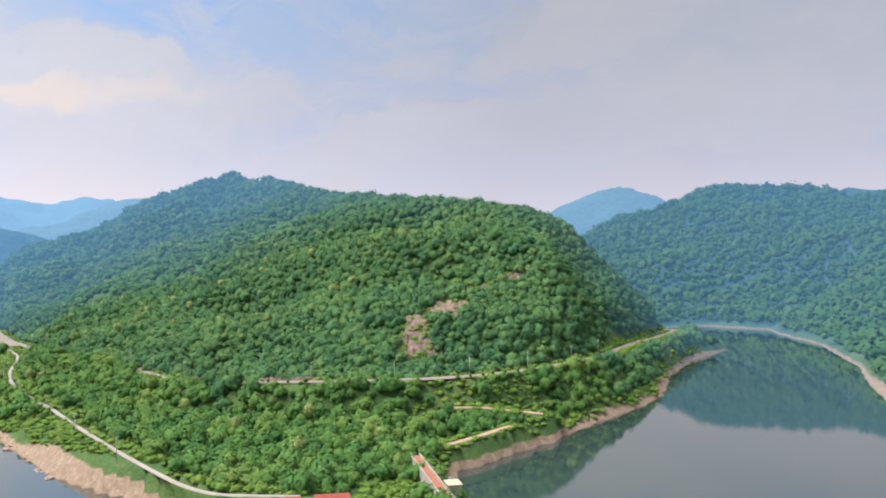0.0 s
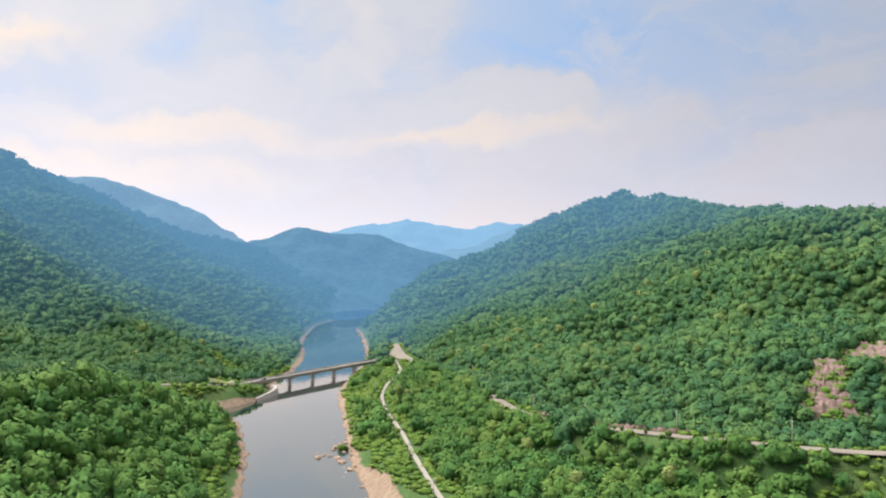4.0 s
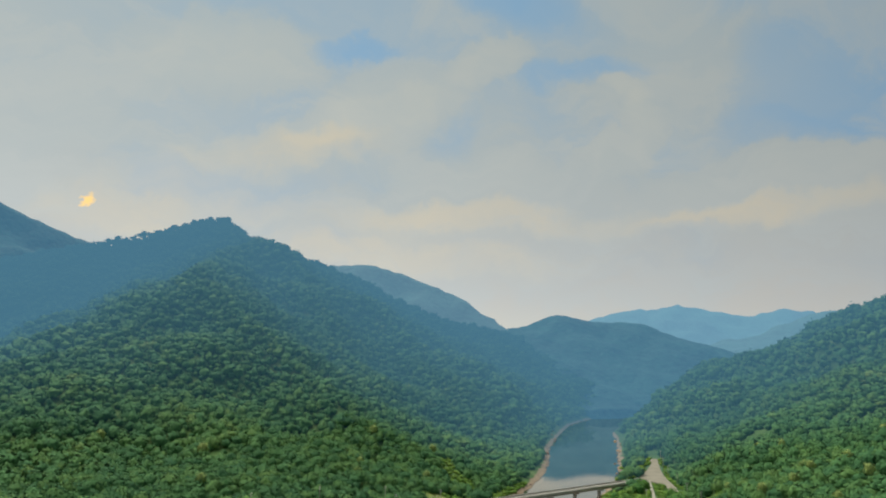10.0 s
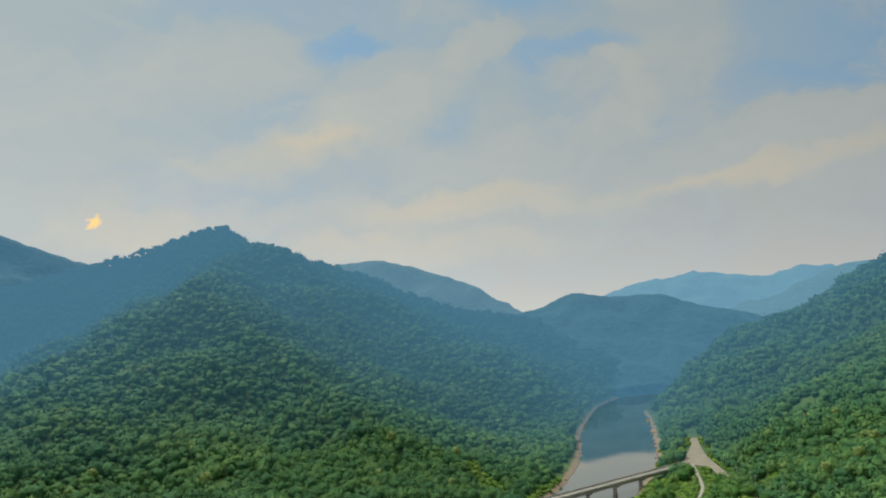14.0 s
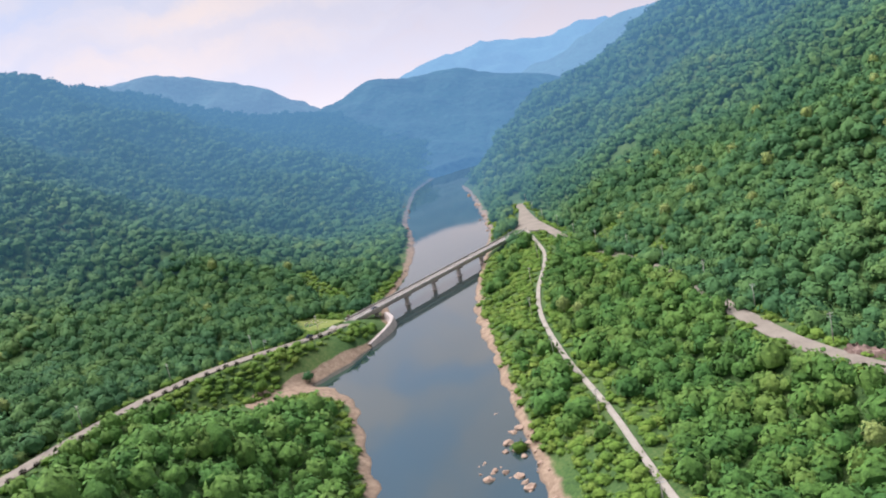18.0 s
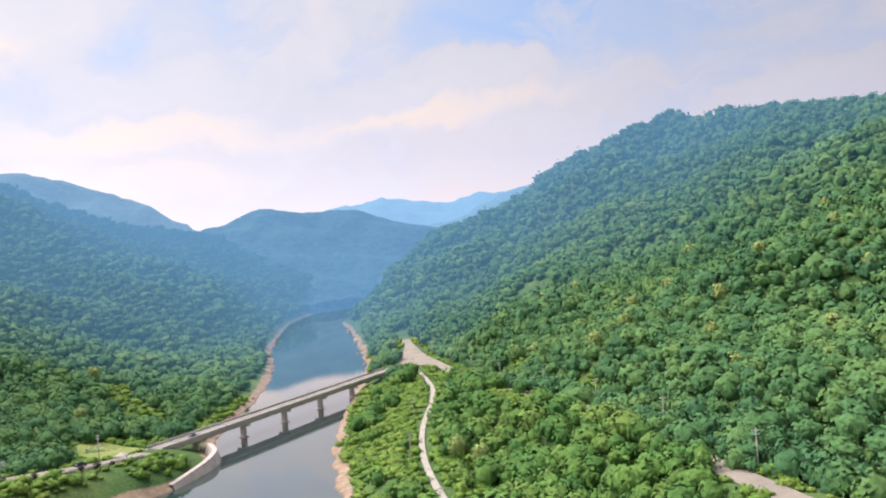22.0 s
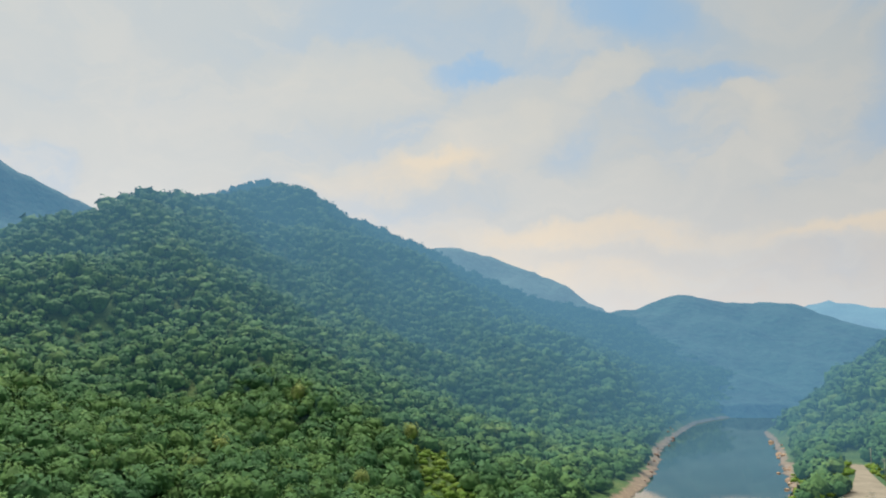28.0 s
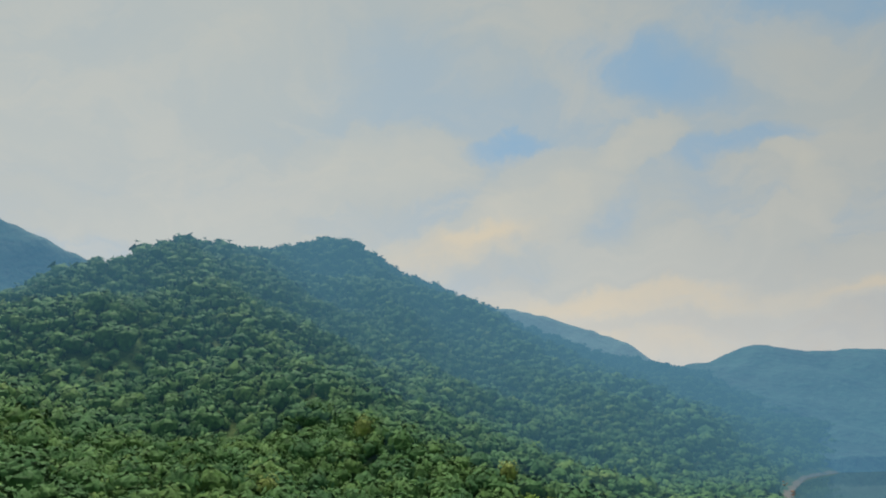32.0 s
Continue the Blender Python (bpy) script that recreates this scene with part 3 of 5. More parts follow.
SADDLE = np.array([(-1125, 1662, 322, 500), (-1018, 1721, 319, 500), (-924, 1774, 294, 475), (-816, 1825, 246, 425), (-714, 1869, 180, 375), (-600, 1925, 96, 325)], float)
HEAD = np.array([(-875, 3500, 235, 750), (-716, 3554, 285, 750), (-620, 3570, 306, 750), (-590, 3578, 300, 750), (-520, 3588, 314, 750), (-480, 3594, 314, 750), (-455, 3596, 330, 750), (-430, 3600, 318, 750), (-375, 3612, 314, 750), (-316, 3625, 304, 750), (-240, 3625, 292, 750), (-162, 3625, 280, 750), (-90, 3640, 298, 750), (0, 3660, 312, 750), (125, 3688, 314, 750)], float)
SIDE = np.array([(-150, 2725, 125, 625), (-25, 2688, 178, 650), (10, 2750, 204, 650), (112, 2750, 252, 650), (225, 2738, 272, 650), (625, 2688, 304, 650)], float)
MIDDLE = np.array([(412, 1725, 205, 475), (500, 1725, 232, 500), (585, 1721, 246, 500), (675, 1700, 236, 500), (800, 1675, 155, 475)], float)
CONE = np.array([(1075, 1662, 100, 525), (1188, 1725, 138, 537), (1325, 1662, 186, 550), (1415, 1609, 250, 575), (1488, 1550, 268, 575), (1600, 1500, 228, 550), (1750, 1375, 190, 550)], float)
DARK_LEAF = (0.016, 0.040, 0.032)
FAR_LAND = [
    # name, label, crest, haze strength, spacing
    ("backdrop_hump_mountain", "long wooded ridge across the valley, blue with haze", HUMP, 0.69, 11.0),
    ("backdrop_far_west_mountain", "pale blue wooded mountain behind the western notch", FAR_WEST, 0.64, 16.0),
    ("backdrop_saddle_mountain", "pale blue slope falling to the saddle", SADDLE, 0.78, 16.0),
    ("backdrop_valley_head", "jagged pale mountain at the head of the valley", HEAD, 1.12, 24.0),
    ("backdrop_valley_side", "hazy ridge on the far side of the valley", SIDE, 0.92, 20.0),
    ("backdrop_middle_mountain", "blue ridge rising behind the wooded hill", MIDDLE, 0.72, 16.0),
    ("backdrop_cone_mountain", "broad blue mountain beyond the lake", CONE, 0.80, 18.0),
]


def canopy(px, py, size, seed):
    """Rounded crowns, cell by cell."""
    best = np.full(px.shape, 9.0)
    cx, cy = np.floor(px / size), np.floor(py / size)
    for i in (-1, 0, 1):
        for j in (-1, 0, 1):
            ax, ay = cx + i, cy + j
            h = np.sin(ax * 127.1 + ay * 311.7 + seed) * 43758.5453
            g = np.sin(ax * 269.5 + ay * 183.3 + seed) * 28001.8384
            qx, qy = (ax + 0.5 + 0.42 * (2 * (h - np.floor(h)) - 1)) * size, (ay + 0.5 + 0.42 * (2 * (g - np.floor(g)) - 1)) * size
            best = np.minimum(best, np.hypot(px - qx, py - qy) / size)
    return np.sqrt(np.clip(1 - best * best * 1.3, 0, 1))


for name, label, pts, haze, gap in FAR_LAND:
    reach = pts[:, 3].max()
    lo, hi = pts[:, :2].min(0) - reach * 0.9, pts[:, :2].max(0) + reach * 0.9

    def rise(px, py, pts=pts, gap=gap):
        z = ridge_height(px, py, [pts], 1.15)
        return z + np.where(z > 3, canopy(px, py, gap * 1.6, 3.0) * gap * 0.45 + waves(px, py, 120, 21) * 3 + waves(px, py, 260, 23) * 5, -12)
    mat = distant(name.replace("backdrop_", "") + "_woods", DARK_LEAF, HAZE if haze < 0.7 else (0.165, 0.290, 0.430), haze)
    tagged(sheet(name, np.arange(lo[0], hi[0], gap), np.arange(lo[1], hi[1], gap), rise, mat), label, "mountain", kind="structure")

# ---- the woods ----
def lump(r, sub, rough):
    bm = bmesh.new()
    bmesh.ops.create_icosphere(bm, subdivisions=sub, radius=1)
    off = Vector((r.random() * 50, r.random() * 50, r.random() * 50))
    for v in bm.verts:
        v.co *= 1 + rough * noise.noise(v.co * 1.9 + off) + rough * 0.5 * noise.noise(v.co * 4.1 + off)
    bm.verts.ensure_lookup_table()
    v = np.array([tuple(q.co) for q in bm.verts])
    f = np.array([[q.index for q in p.verts] for p in bm.faces])
    bm.free()
    return v, f


def crown_kinds(count, clumps, size, seed, body=2):
    """Crowns about 1 wide and 0.85 high: a knobbly body of leaves, set with small tufts that break its outline."""
    r = random.Random(seed)
    kinds = []
    for _ in range(count):
        off = Vector((r.random() * 50, r.random() * 50, 0))
        squat = r.uniform(0.78, 1.0)

        def bulge(d):
            return 0.45 * (1 + 0.40 * noise.noise(d * 1.5 + off) + 0.34 * noise.noise(d * 3.2 + off))

        def spot(d, k):
            c = d * bulge(d) * k
            return Vector((c.x, c.y, 0.40 + c.z * squat))
        v, f = lump(r, body, 0.0)
        vs, fs, k = [np.array([tuple(spot(Vector(q).normalized(), 0.86)) for q in v])], [f], len(v)
        for i in range(clumps):
            h = 1 - 1.35 * (i + r.random()) / clumps
            a = 2.39996 * i + r.uniform(-0.4, 0.4)
            q = math.sqrt(max(0.0, 1 - h * h))
            d = Vector((math.cos(a) * q, math.sin(a) * q, h))
            c = spot(d, r.uniform(0.92, 1.05))
            n = (d + Vector((r.uniform(-0.55, 0.55), r.uniform(-0.55, 0.55), r.uniform(-0.2, 0.6)))).normalized()
            u = n.orthogonal().normalized()
            u.rotate(Matrix.Rotation(r.uniform(0, 6.283), 3, n))
            w = n.cross(u)
            s = size * r.uniform(0.6, 1.3)
            fold = n * s * 0.3
            vs.append(np.array([tuple(c - u * s), tuple(c - w * s * 0.8 - fold), tuple(c + u * s), tuple(c + w * s * 0.8 - fold)]))
            fs.append(np.array([(0, 1, 2), (0, 2, 3)]) + k)
            k += 4
        kinds.append((np.vstack(vs), np.vstack(fs)))
    return kinds


def wood(name, kinds, spots, widths, heights, mat, seed, sink=0.12):
    """One joined wood of crowns set at spots (x, y, z)."""
    g = np.random.default_rng(seed)
    pick = g.integers(0, len(kinds), len(spots))
    vs, fs, tones, ways, base = [], [], [], [], 0
    for k, (v, f) in enumerate(kinds):
        idx = np.where(pick == k)[0]
        if not len(idx):
            continue
        a = g.uniform(0, 6.283, len(idx))
        ca, sa = np.cos(a)[:, None], np.sin(a)[:, None]
        w, h = widths[idx][:, None], heights[idx][:, None]
        x = (v[None, :, 0] * ca - v[None, :, 1] * sa) * w + spots[idx, 0][:, None]
        y = (v[None, :, 0] * sa + v[None, :, 1] * ca) * w + spots[idx, 1][:, None]
        z = (v[None, :, 2] - sink) * h + spots[idx, 2][:, None]
        vs.append(np.stack([x, y, z], 2).reshape(-1, 3))
        fs.append((f[None] + (base + np.arange(len(idx)) * len(v))[:, None, None]).reshape(-1, 3))
        o = v - np.array([0, 0, 0.28])
        o = o / (np.linalg.norm(o, axis=1)[:, None] + 1e-6)
        ways.append(np.stack([o[None, :, 0] * ca - o[None, :, 1] * sa, o[None, :, 0] * sa + o[None, :, 1] * ca, np.repeat(o[None, :, 2], len(idx), 0)], 2).reshape(-1, 3))
        tones.append(np.repeat(g.random(len(idx)), len(v)))
        base += len(idx) * len(v)
    return raw(name, np.vstack(vs), np.vstack(fs), mat, False, np.concatenate(tones), np.vstack(ways))


def scatter(x0, x1, y0, y1, gap, seed):
    g = np.random.default_rng(seed)
    xs, ys = np.meshgrid(np.arange(x0, x1, gap), np.arange(y0, y1, gap * 0.87))
    xs[1::2] += gap / 2
    return (xs + g.uniform(-0.38, 0.38, xs.shape) * gap).ravel(), (ys + g.uniform(-0.38, 0.38, ys.shape) * gap).ravel()


CLEAR = fitted_plan([(-124.8, 268.8, 12), (-115, 279, 8), (-44, 462, 13), (-48, 488, 9), (-38, 446, 9), (-140, 330, 9), (-131, 322, 8), (12, 276, 9), (3, 290, 8), (-112, 225, 9), (-106, 240, 7), (10, 330, 9), (30, 270, 8), (170, 52, 12), (190, 42, 12), (150, 20, 9), (205, 48, 9), (8, 160, 6),
                (-10, 140, 9), (2, 112, 8), (20, 70, 7), (85, -32, 10), (97, -36, 10), (62, -8, 8), (150, 45, 8), (-14, 180, 6)])
SCARS = np.array([(255, 174, 15), (268, 178, 9), (229, 166, 10), (222, 153, 11), (219, 138, 13), (324, 207, 10), (300, 197, 9), (288, 203, 7), (147, 114, 7), (127, 136, 7), (165, 104, 6), (220, 108, 7),
                  (-676, 645, 11), (-662, 625, 9), (-690, 662, 9)], float)
CLEAR = np.vstack([CLEAR, [(137, -25, 13), (131, -45, 14), (-182, 418, 10), (-194, 427, 9), (-206, 436, 9), (-196, 452, 8), (-46, 528, 15), (-52, 555, 12), (-57, 590, 9), (-38, 508, 10), (-157, 343, 18), (-150, 323, 12), (-163, 319, 9), (-146, 330, 9), (-56, 499, 12), (-48, 486, 9)]])


def wooded(px, py, margin):
    """Where trees may stand: dry land, clear of clearings and bare rock, road margins fitted to the camera's view."""
    edge = np.minimum(shore(px, py, RIVER), shore(px, py, LAKE))
    ok = edge > 8 + margin * 0.7 + waves(px, py, 60, 31) * 3
    for line, half in ((ROAD_HILL, np.where((px > 85 * M) | (py > 112 * M) & (py < 216), 7.0, np.where(py > 440, 7.0, 0.3)) + 4.5 * (px > 290 * M)), (ROAD_WEST, 7.5), (ROAD_TRACK, 4.2), (PATH_LOW, 4.0), (PATH_UP, 4.5)):
        d, _ = along(px, py, line)
        ok &= d > half + margin
    for cx, cy, r in np.vstack([CLEAR, SCARS]):
        ok &= np.hypot(px - cx, py - cy) > r * (1 + 0.25 * waves(px, py, 25, 33))
    d, _ = along(px, py, np.array([tuple(BRIDGE_W), tuple(BRIDGE_E)]))
    ok &= d > 12
    d, (z,) = along(px, py, ROAD_WEST)
    east = px > np.interp(py, ROAD_WEST[::-1, 1], ROAD_WEST[::-1, 0])
    ok &= ~(east & (py > 166 * M) & (px < -84 * M) & (py < 262 * M))
    ok &= ~((np.hypot(px - 10, py - 85) < 80) & (edge < 19)) & ~((np.hypot(px - 26, py - 64) < 44) & (edge < 26))
    ok &= ~((np.hypot(px + 99 * M, py - 213 * M) < 40) & (edge < 16))
    return ok & ~((d < 40) & (edge < d + 2) & (py > 120))


def stand(name, label, boxes, gap, kinds, size, seed, mat, drop=None, thin=1.0, tall=1.5, kind_name="stuff"):
    xs, ys = [], []
    for i, b in enumerate(boxes):
        x, y = scatter(*b, gap, seed + i)
        xs.append(x), ys.append(y)
    x, y = np.concatenate(xs), np.concatenate(ys)
    keep = wooded(x, y, size * 0.25)
    if drop is not None:
        keep &= ~drop(x, y)
    keep &= ~behind(x, y)
    x, y = x[keep], y[keep]
    g = np.random.default_rng(seed)
    if thin < 1:
        k = g.random(len(x)) < thin
        x, y = x[k], y[k]
    w = size * (0.62 + 0.95 * g.random(len(x)) ** 1.6)
    h = w * g.uniform(0.75, 1.05, len(x)) + tall
    spots = np.column_stack([x, y, land(x, y)])
    return tagged(wood(name, kinds, spots, w, h, mat, seed), label, "trees", kind=kind_name)


CLOSE = crown_kinds(14, 72, 0.086, 45, 1)
FINE = crown_kinds(14, 50, 0.094, 41, 1)
LOOSE = crown_kinds(12, 36, 0.108, 42, 1)
MEDIUM = crown_kinds(12, 18, 0.146, 43, 1)
COARSE = crown_kinds(12, 6, 0.19, 47, 1)
near_boxes = [(-130, 330, -60, 330), (330, 545, 60, 325), (-110, 110, 330, 640), (-330, -130, 60, 470)]


def in_near(x, y):
    out = np.zeros(x.shape, bool)
    for a, b, c, d in near_boxes:
        out |= (x > a) & (x < b) & (y > c) & (y < d)
    return out & (np.hypot(x - 10, y - 80) < 390 + waves(x, y, 90, 71) * 14)


def behind(x, y):
    """Slopes on the far sides of the crests, which no one sees."""
    far_a = x > np.interp(y, CREST_A[::-1, 1], CREST_A[::-1, 0]) + 45
    rim = CREST_PEAK[:9]
    far_peak = (y > np.interp(x, rim[:, 0], rim[:, 1]) + 95) & (x < -800)
    return far_a & (y > 330) & (y < 1280) & (x < 520) | far_peak


def in_mid(x, y):
    return (x > -560) & (x < 560) & (y > -160) & (y < 800)


def unseen(x, y):
    """Back slopes and land behind the start, which no one sees."""
    return in_mid(x, y) | (x > -330) & (x < 10) & (y < -120) | (y < -420) & (x > -200) | (x < -560) & (y < 120) | (x < -1000) & (y < 420) | (x < -1250) & (y < 640) | (x > 300) & (x < 450) & (y > 800) & (y < 900) | (x > 900) & (y > 900) | (x > 250) & (x < 520) & (y > 900)


def glades(x, y):
    """Open strips of low bushes beside the bank track."""
    d, _ = along(x, y, ROAD_TRACK)
    return ((d < 15) & (waves(x, y, 38, 61) > 0.1)) | ((x < np.interp(y, ROAD_TRACK[::-1, 1], ROAD_TRACK[::-1, 0])) & (x > -75 * M) & (d < 60) & (y < 425 * M) & (waves(x, y, 21, 63) > -0.35))


close_box = (-290, -95, 130, 430)


def in_close(x, y):
    a, b, c, d = close_box
    return (x > a + waves(x, y, 70, 73) * 22) & (x < b) & (y > c) & (y < d + waves(x, y, 60, 75) * 15)


def below_road(x, y):
    """The lighter woods between the hill road and the water."""
    upper, lower = ROAD_HILL[:12], ROAD_HILL[10:]
    north = (y > 112) & (y < 470) & (x < np.interp(y, upper[::-1, 1], upper[::-1, 0]))
    south = (x > 110) & (x < 330) & (y < np.interp(x, lower[:, 0], lower[:, 1])) | (x <= 110) & (y <= 112)
    return (x > -80) & (north | south)


def on_knoll(x, y):
    """The low wooded spur between the west road and the river."""
    return (x > np.interp(y, ROAD_WEST[::-1, 1], ROAD_WEST[::-1, 0]) + 8) & (x < 10) & (y > -230) & (y < 240)


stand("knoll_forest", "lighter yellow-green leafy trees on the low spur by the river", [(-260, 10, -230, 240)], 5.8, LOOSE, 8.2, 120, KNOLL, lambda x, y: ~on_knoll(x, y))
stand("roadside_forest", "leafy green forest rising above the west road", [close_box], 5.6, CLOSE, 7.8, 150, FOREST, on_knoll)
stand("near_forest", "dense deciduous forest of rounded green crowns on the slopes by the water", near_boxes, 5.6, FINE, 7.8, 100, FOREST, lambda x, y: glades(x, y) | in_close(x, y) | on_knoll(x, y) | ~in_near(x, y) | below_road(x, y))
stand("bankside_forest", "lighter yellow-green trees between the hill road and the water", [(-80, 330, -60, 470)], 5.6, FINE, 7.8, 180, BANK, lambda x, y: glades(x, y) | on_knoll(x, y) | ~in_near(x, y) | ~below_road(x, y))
def hillside_free(x, y):
    return in_near(x, y) | on_knoll(x, y) | in_close(x, y) | (x > 430) & (y > 520)


def in_ring(x, y):
    """The nearer hillsides, where single tufts can still be told apart."""
    return np.hypot(x - 10, y - 80) < 480 + waves(x, y, 110, 77) * 40


stand("hazed_lower_hillside_woods", "dense green forest on the nearer hillsides", [(-560, 470, -160, 560)], 6.6, LOOSE, 8.5, 220, HAZED_WOODS, lambda x, y: hillside_free(x, y) | ~in_ring(x, y) | (x < -330) & (y < 30) | (y < -40) & (x < 300), tall=1.0)
stand("hazed_hillside_woods", "dense green forest covering the hillsides", [(-560, 560, -160, 800)], 7.0, MEDIUM, 9.0, 200, HAZED_WOODS, lambda x, y: hillside_free(x, y) | in_ring(x, y), tall=1.0)
stand("hazed_headland_woods", "dense green forest on the steep headland above the lake", [(365, 560, 205, 350)], 4.2, MEDIUM, 8.0, 260, HAZED_WOODS, tall=1.0)
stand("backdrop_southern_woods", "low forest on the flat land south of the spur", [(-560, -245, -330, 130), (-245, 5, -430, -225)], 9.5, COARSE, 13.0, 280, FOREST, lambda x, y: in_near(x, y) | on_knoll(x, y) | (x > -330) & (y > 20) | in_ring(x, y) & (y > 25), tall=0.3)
stand("backdrop_valley_woods", "continuous hazy forest on the farther slopes", [(-1420, 520, -700, 1500)], 9.3, COARSE, 12.6, 300, HAZED_WOODS, unseen, tall=0.3)
stand("hazed_lakeside_woods", "hazy forest on the slopes beyond the lake", [(560, 1100, 60, 900)], 9.2, COARSE, 14.5, 340, HAZED_LAKESIDE, unseen, tall=0.3)

# ---- roads ----
road = strip_mesh("hill_road", ROAD_HILL[1:], 3.4, PALE_ROAD, 0.3)
tagged(road, "pale worn two-lane road winding along the wooded hillside", "road", kind="structure")
road = strip_mesh("west_road", ROAD_WEST, 3.9, PALE_ROAD, 0.3)
tagged(road, "grey two-lane road along the west bank", "road", kind="structure")
road = strip_mesh("bank_track", ROAD_TRACK, 0.95, TRACK, 0.4)
tagged(road, "narrow pale concrete track down to the dam houses", "road", kind="structure")
for line, label in ((PATH_LOW, "bare earth path by the lake"), (PATH_UP, "bare earth path across the grassy slope")):
    tagged(strip_mesh("earth_path", line, 1.6, PATH, 0.12), label, "path", kind="structure")

# ---- bridge ----
axis = (BRIDGE_E - BRIDGE_W).normalized()
length = (BRIDGE_E - BRIDGE_W).length
frame_m = Matrix.Translation(BRIDGE_W) @ Matrix.Rotation(math.atan2(axis.y, axis.x), 4, "Z")
bridge = thing("road_bridge", "long straight concrete girder bridge on slender piers over the river", "bridge", m=frame_m)
HALF = 4.4
part("deck", box(bmesh.new(), -2, -HALF, -0.35, length + 2, HALF, 0.0, 0.03), ASPHALT, bridge, "grey asphalt deck")
for s in (-1, 1):
    part("parapet", box(bmesh.new(), -2, s * HALF - 0.22, -0.5, length + 2, s * HALF + 0.22, 0.85, 0.05), CONCRETE, bridge, "pale concrete parapet")
for y in (-3.0, -1.0, 1.0, 3.0):
    part("girder", box(bmesh.new(), -1, y - 0.35, -2.1, length + 1, y + 0.35, -0.35, 0.06), PIER, bridge, "deep concrete girder")
part("centre_line", box(bmesh.new(), 0, -0.1, 0.004, length, 0.1, 0.012), PAINT, bridge)
for s in (-1, 1):
    part("edge_line", box(bmesh.new(), 0, s * 3.7 - 0.08, 0.004, length, s * 3.7 + 0.08, 0.012), PAINT, bridge)
    part("hand_rail", box(bmesh.new(), -2, s * HALF - 0.06, 1.12, length + 2, s * HALF + 0.06, 1.22, 0.02), STEEL, bridge, "thin steel rail above the parapet")
post = bpy.data.meshes.new("rail_post")
bm = box(bmesh.new(), -0.06, -0.06, 0.8, 0.06, 0.06, 1.15)
bm.to_mesh(post)
bm.free()
post.materials.append(STEEL)
for s in (-1, 1):
    for i in range(int(length / 4)):
        ob = new("rail_post", post)
        ob.location = (2 + i * 4.0, s * HALF, 0)
        ob.parent = bridge
for i in range(7):
    x = 10 + i * (length - 20) / 6
    part("deck_joint", box(bmesh.new(), x - 0.12, -HALF + 0.25, 0.004, x + 0.12, HALF - 0.25, 0.015), RUBBER, bridge, "dark expansion joint")
for i in range(5):
    x = 20.0 + i * 29.6
    part("pier_cap", box(bmesh.new(), x - 1.0, -4.0, -3.0, x + 1.0, 4.0, -2.1, 0.15), PIER, bridge)
    part("pier_column", box(bmesh.new(), x - 0.7, -1.5, -DECK - 5, x + 0.7, 1.5, -3.0, 0.2), PIER, bridge, "stout concrete pier column")
    part("pier_footing", box(bmesh.new(), x - 1.3, -2.2, -DECK - 6, x + 1.3, 2.2, -DECK + 0.35, 0.12), PIER, bridge, "concrete pier footing at the waterline")
for x in (-3.0, length + 3.0):
    part("abutment", box(bmesh.new(), x - 2.5, -5.0, -DECK - 3, x + 2.5, 5.0, -0.36, 0.1), CONCRETE, bridge, "concrete abutment")

# retaining wall at the west end of the bridge
wall_line = fitted_plan([(-97, 285, 4.2), (-92, 277, 3.9), (-90.8, 267, 3.4), (-92.5, 256, 2.6), (-95, 247, 1.6)])
pts, side, *_ = ribbon(wall_line, 0)
k = len(pts)
v = np.vstack([np.column_stack([pts[:, :2] + side * 1.0, pts[:, 2]]), np.column_stack([pts[:, :2] - side * 1.0, pts[:, 2]]),
               np.column_stack([pts[:, :2] - side * 3.0, pts[:, 2] * 0 - 2.5]), np.column_stack([pts[:, :2] + side * 3.0, pts[:, 2] * 0 - 2.5])])
f = [(a * k + i, b * k + i, b * k + i + 1, a * k + i + 1) for a, b in ((0, 1), (1, 2), (3, 0)) for i in range(k - 1)]
tagged(raw("retaining_wall", v, np.array(f), PIER, False), "curved pale concrete retaining wall above the water", "wall")

# ---- undergrowth and single trees ----
def scrub_spots(boxes, gap, seed):
    xs, ys = [], []
    for i, b in enumerate(boxes):
        x, y = scatter(*b, gap, seed + i)
        xs.append(x), ys.append(y)
    x, y = np.concatenate(xs), np.concatenate(ys)
    edge = np.minimum(shore(x, y, RIVER), shore(x, y, LAKE))
    ok = ((edge > 4.2 + waves(x, y, 30, 51) * 1.8) | (edge > 1.5) & (land(x, y) > 5.0)) & (~wooded(x, y, 1.2) | glades(x, y))
    for line, half in ((ROAD_HILL, 4.4), (ROAD_WEST, 6.0), (ROAD_TRACK, 2.6), (PATH_LOW, 2.6), (PATH_UP, 2.6)):
        ok &= along(x, y, line)[0] > half
    ok &= along(x, y, np.array([tuple(BRIDGE_W), tuple(BRIDGE_E)]))[0] > 8
    ok &= ~((np.hypot(x - 10, y - 85) < 80) & (edge < 8)) & ~((np.hypot(x - 26, y - 64) < 44) & (edge < 10))
    ok &= ~((np.hypot(x + 99 * M, y - 213 * M) < 36) & (edge < 13))
    ok &= (np.hypot(x + 157, y - 342) > 15) & (np.hypot(x + 151, y - 326) > 6) & (along(x, y, JUNCTION)[0] > 9) & (np.hypot(x + 38, y - 510) > 8)
    ok &= along(x, y, np.array([(-116, 300), (-131, 263), (-146, 238), (-162, 212)], float))[0] > 6
    ok &= np.hypot(x - 88 * M, y + 34 * M) > 13
    return x[ok], y[ok]


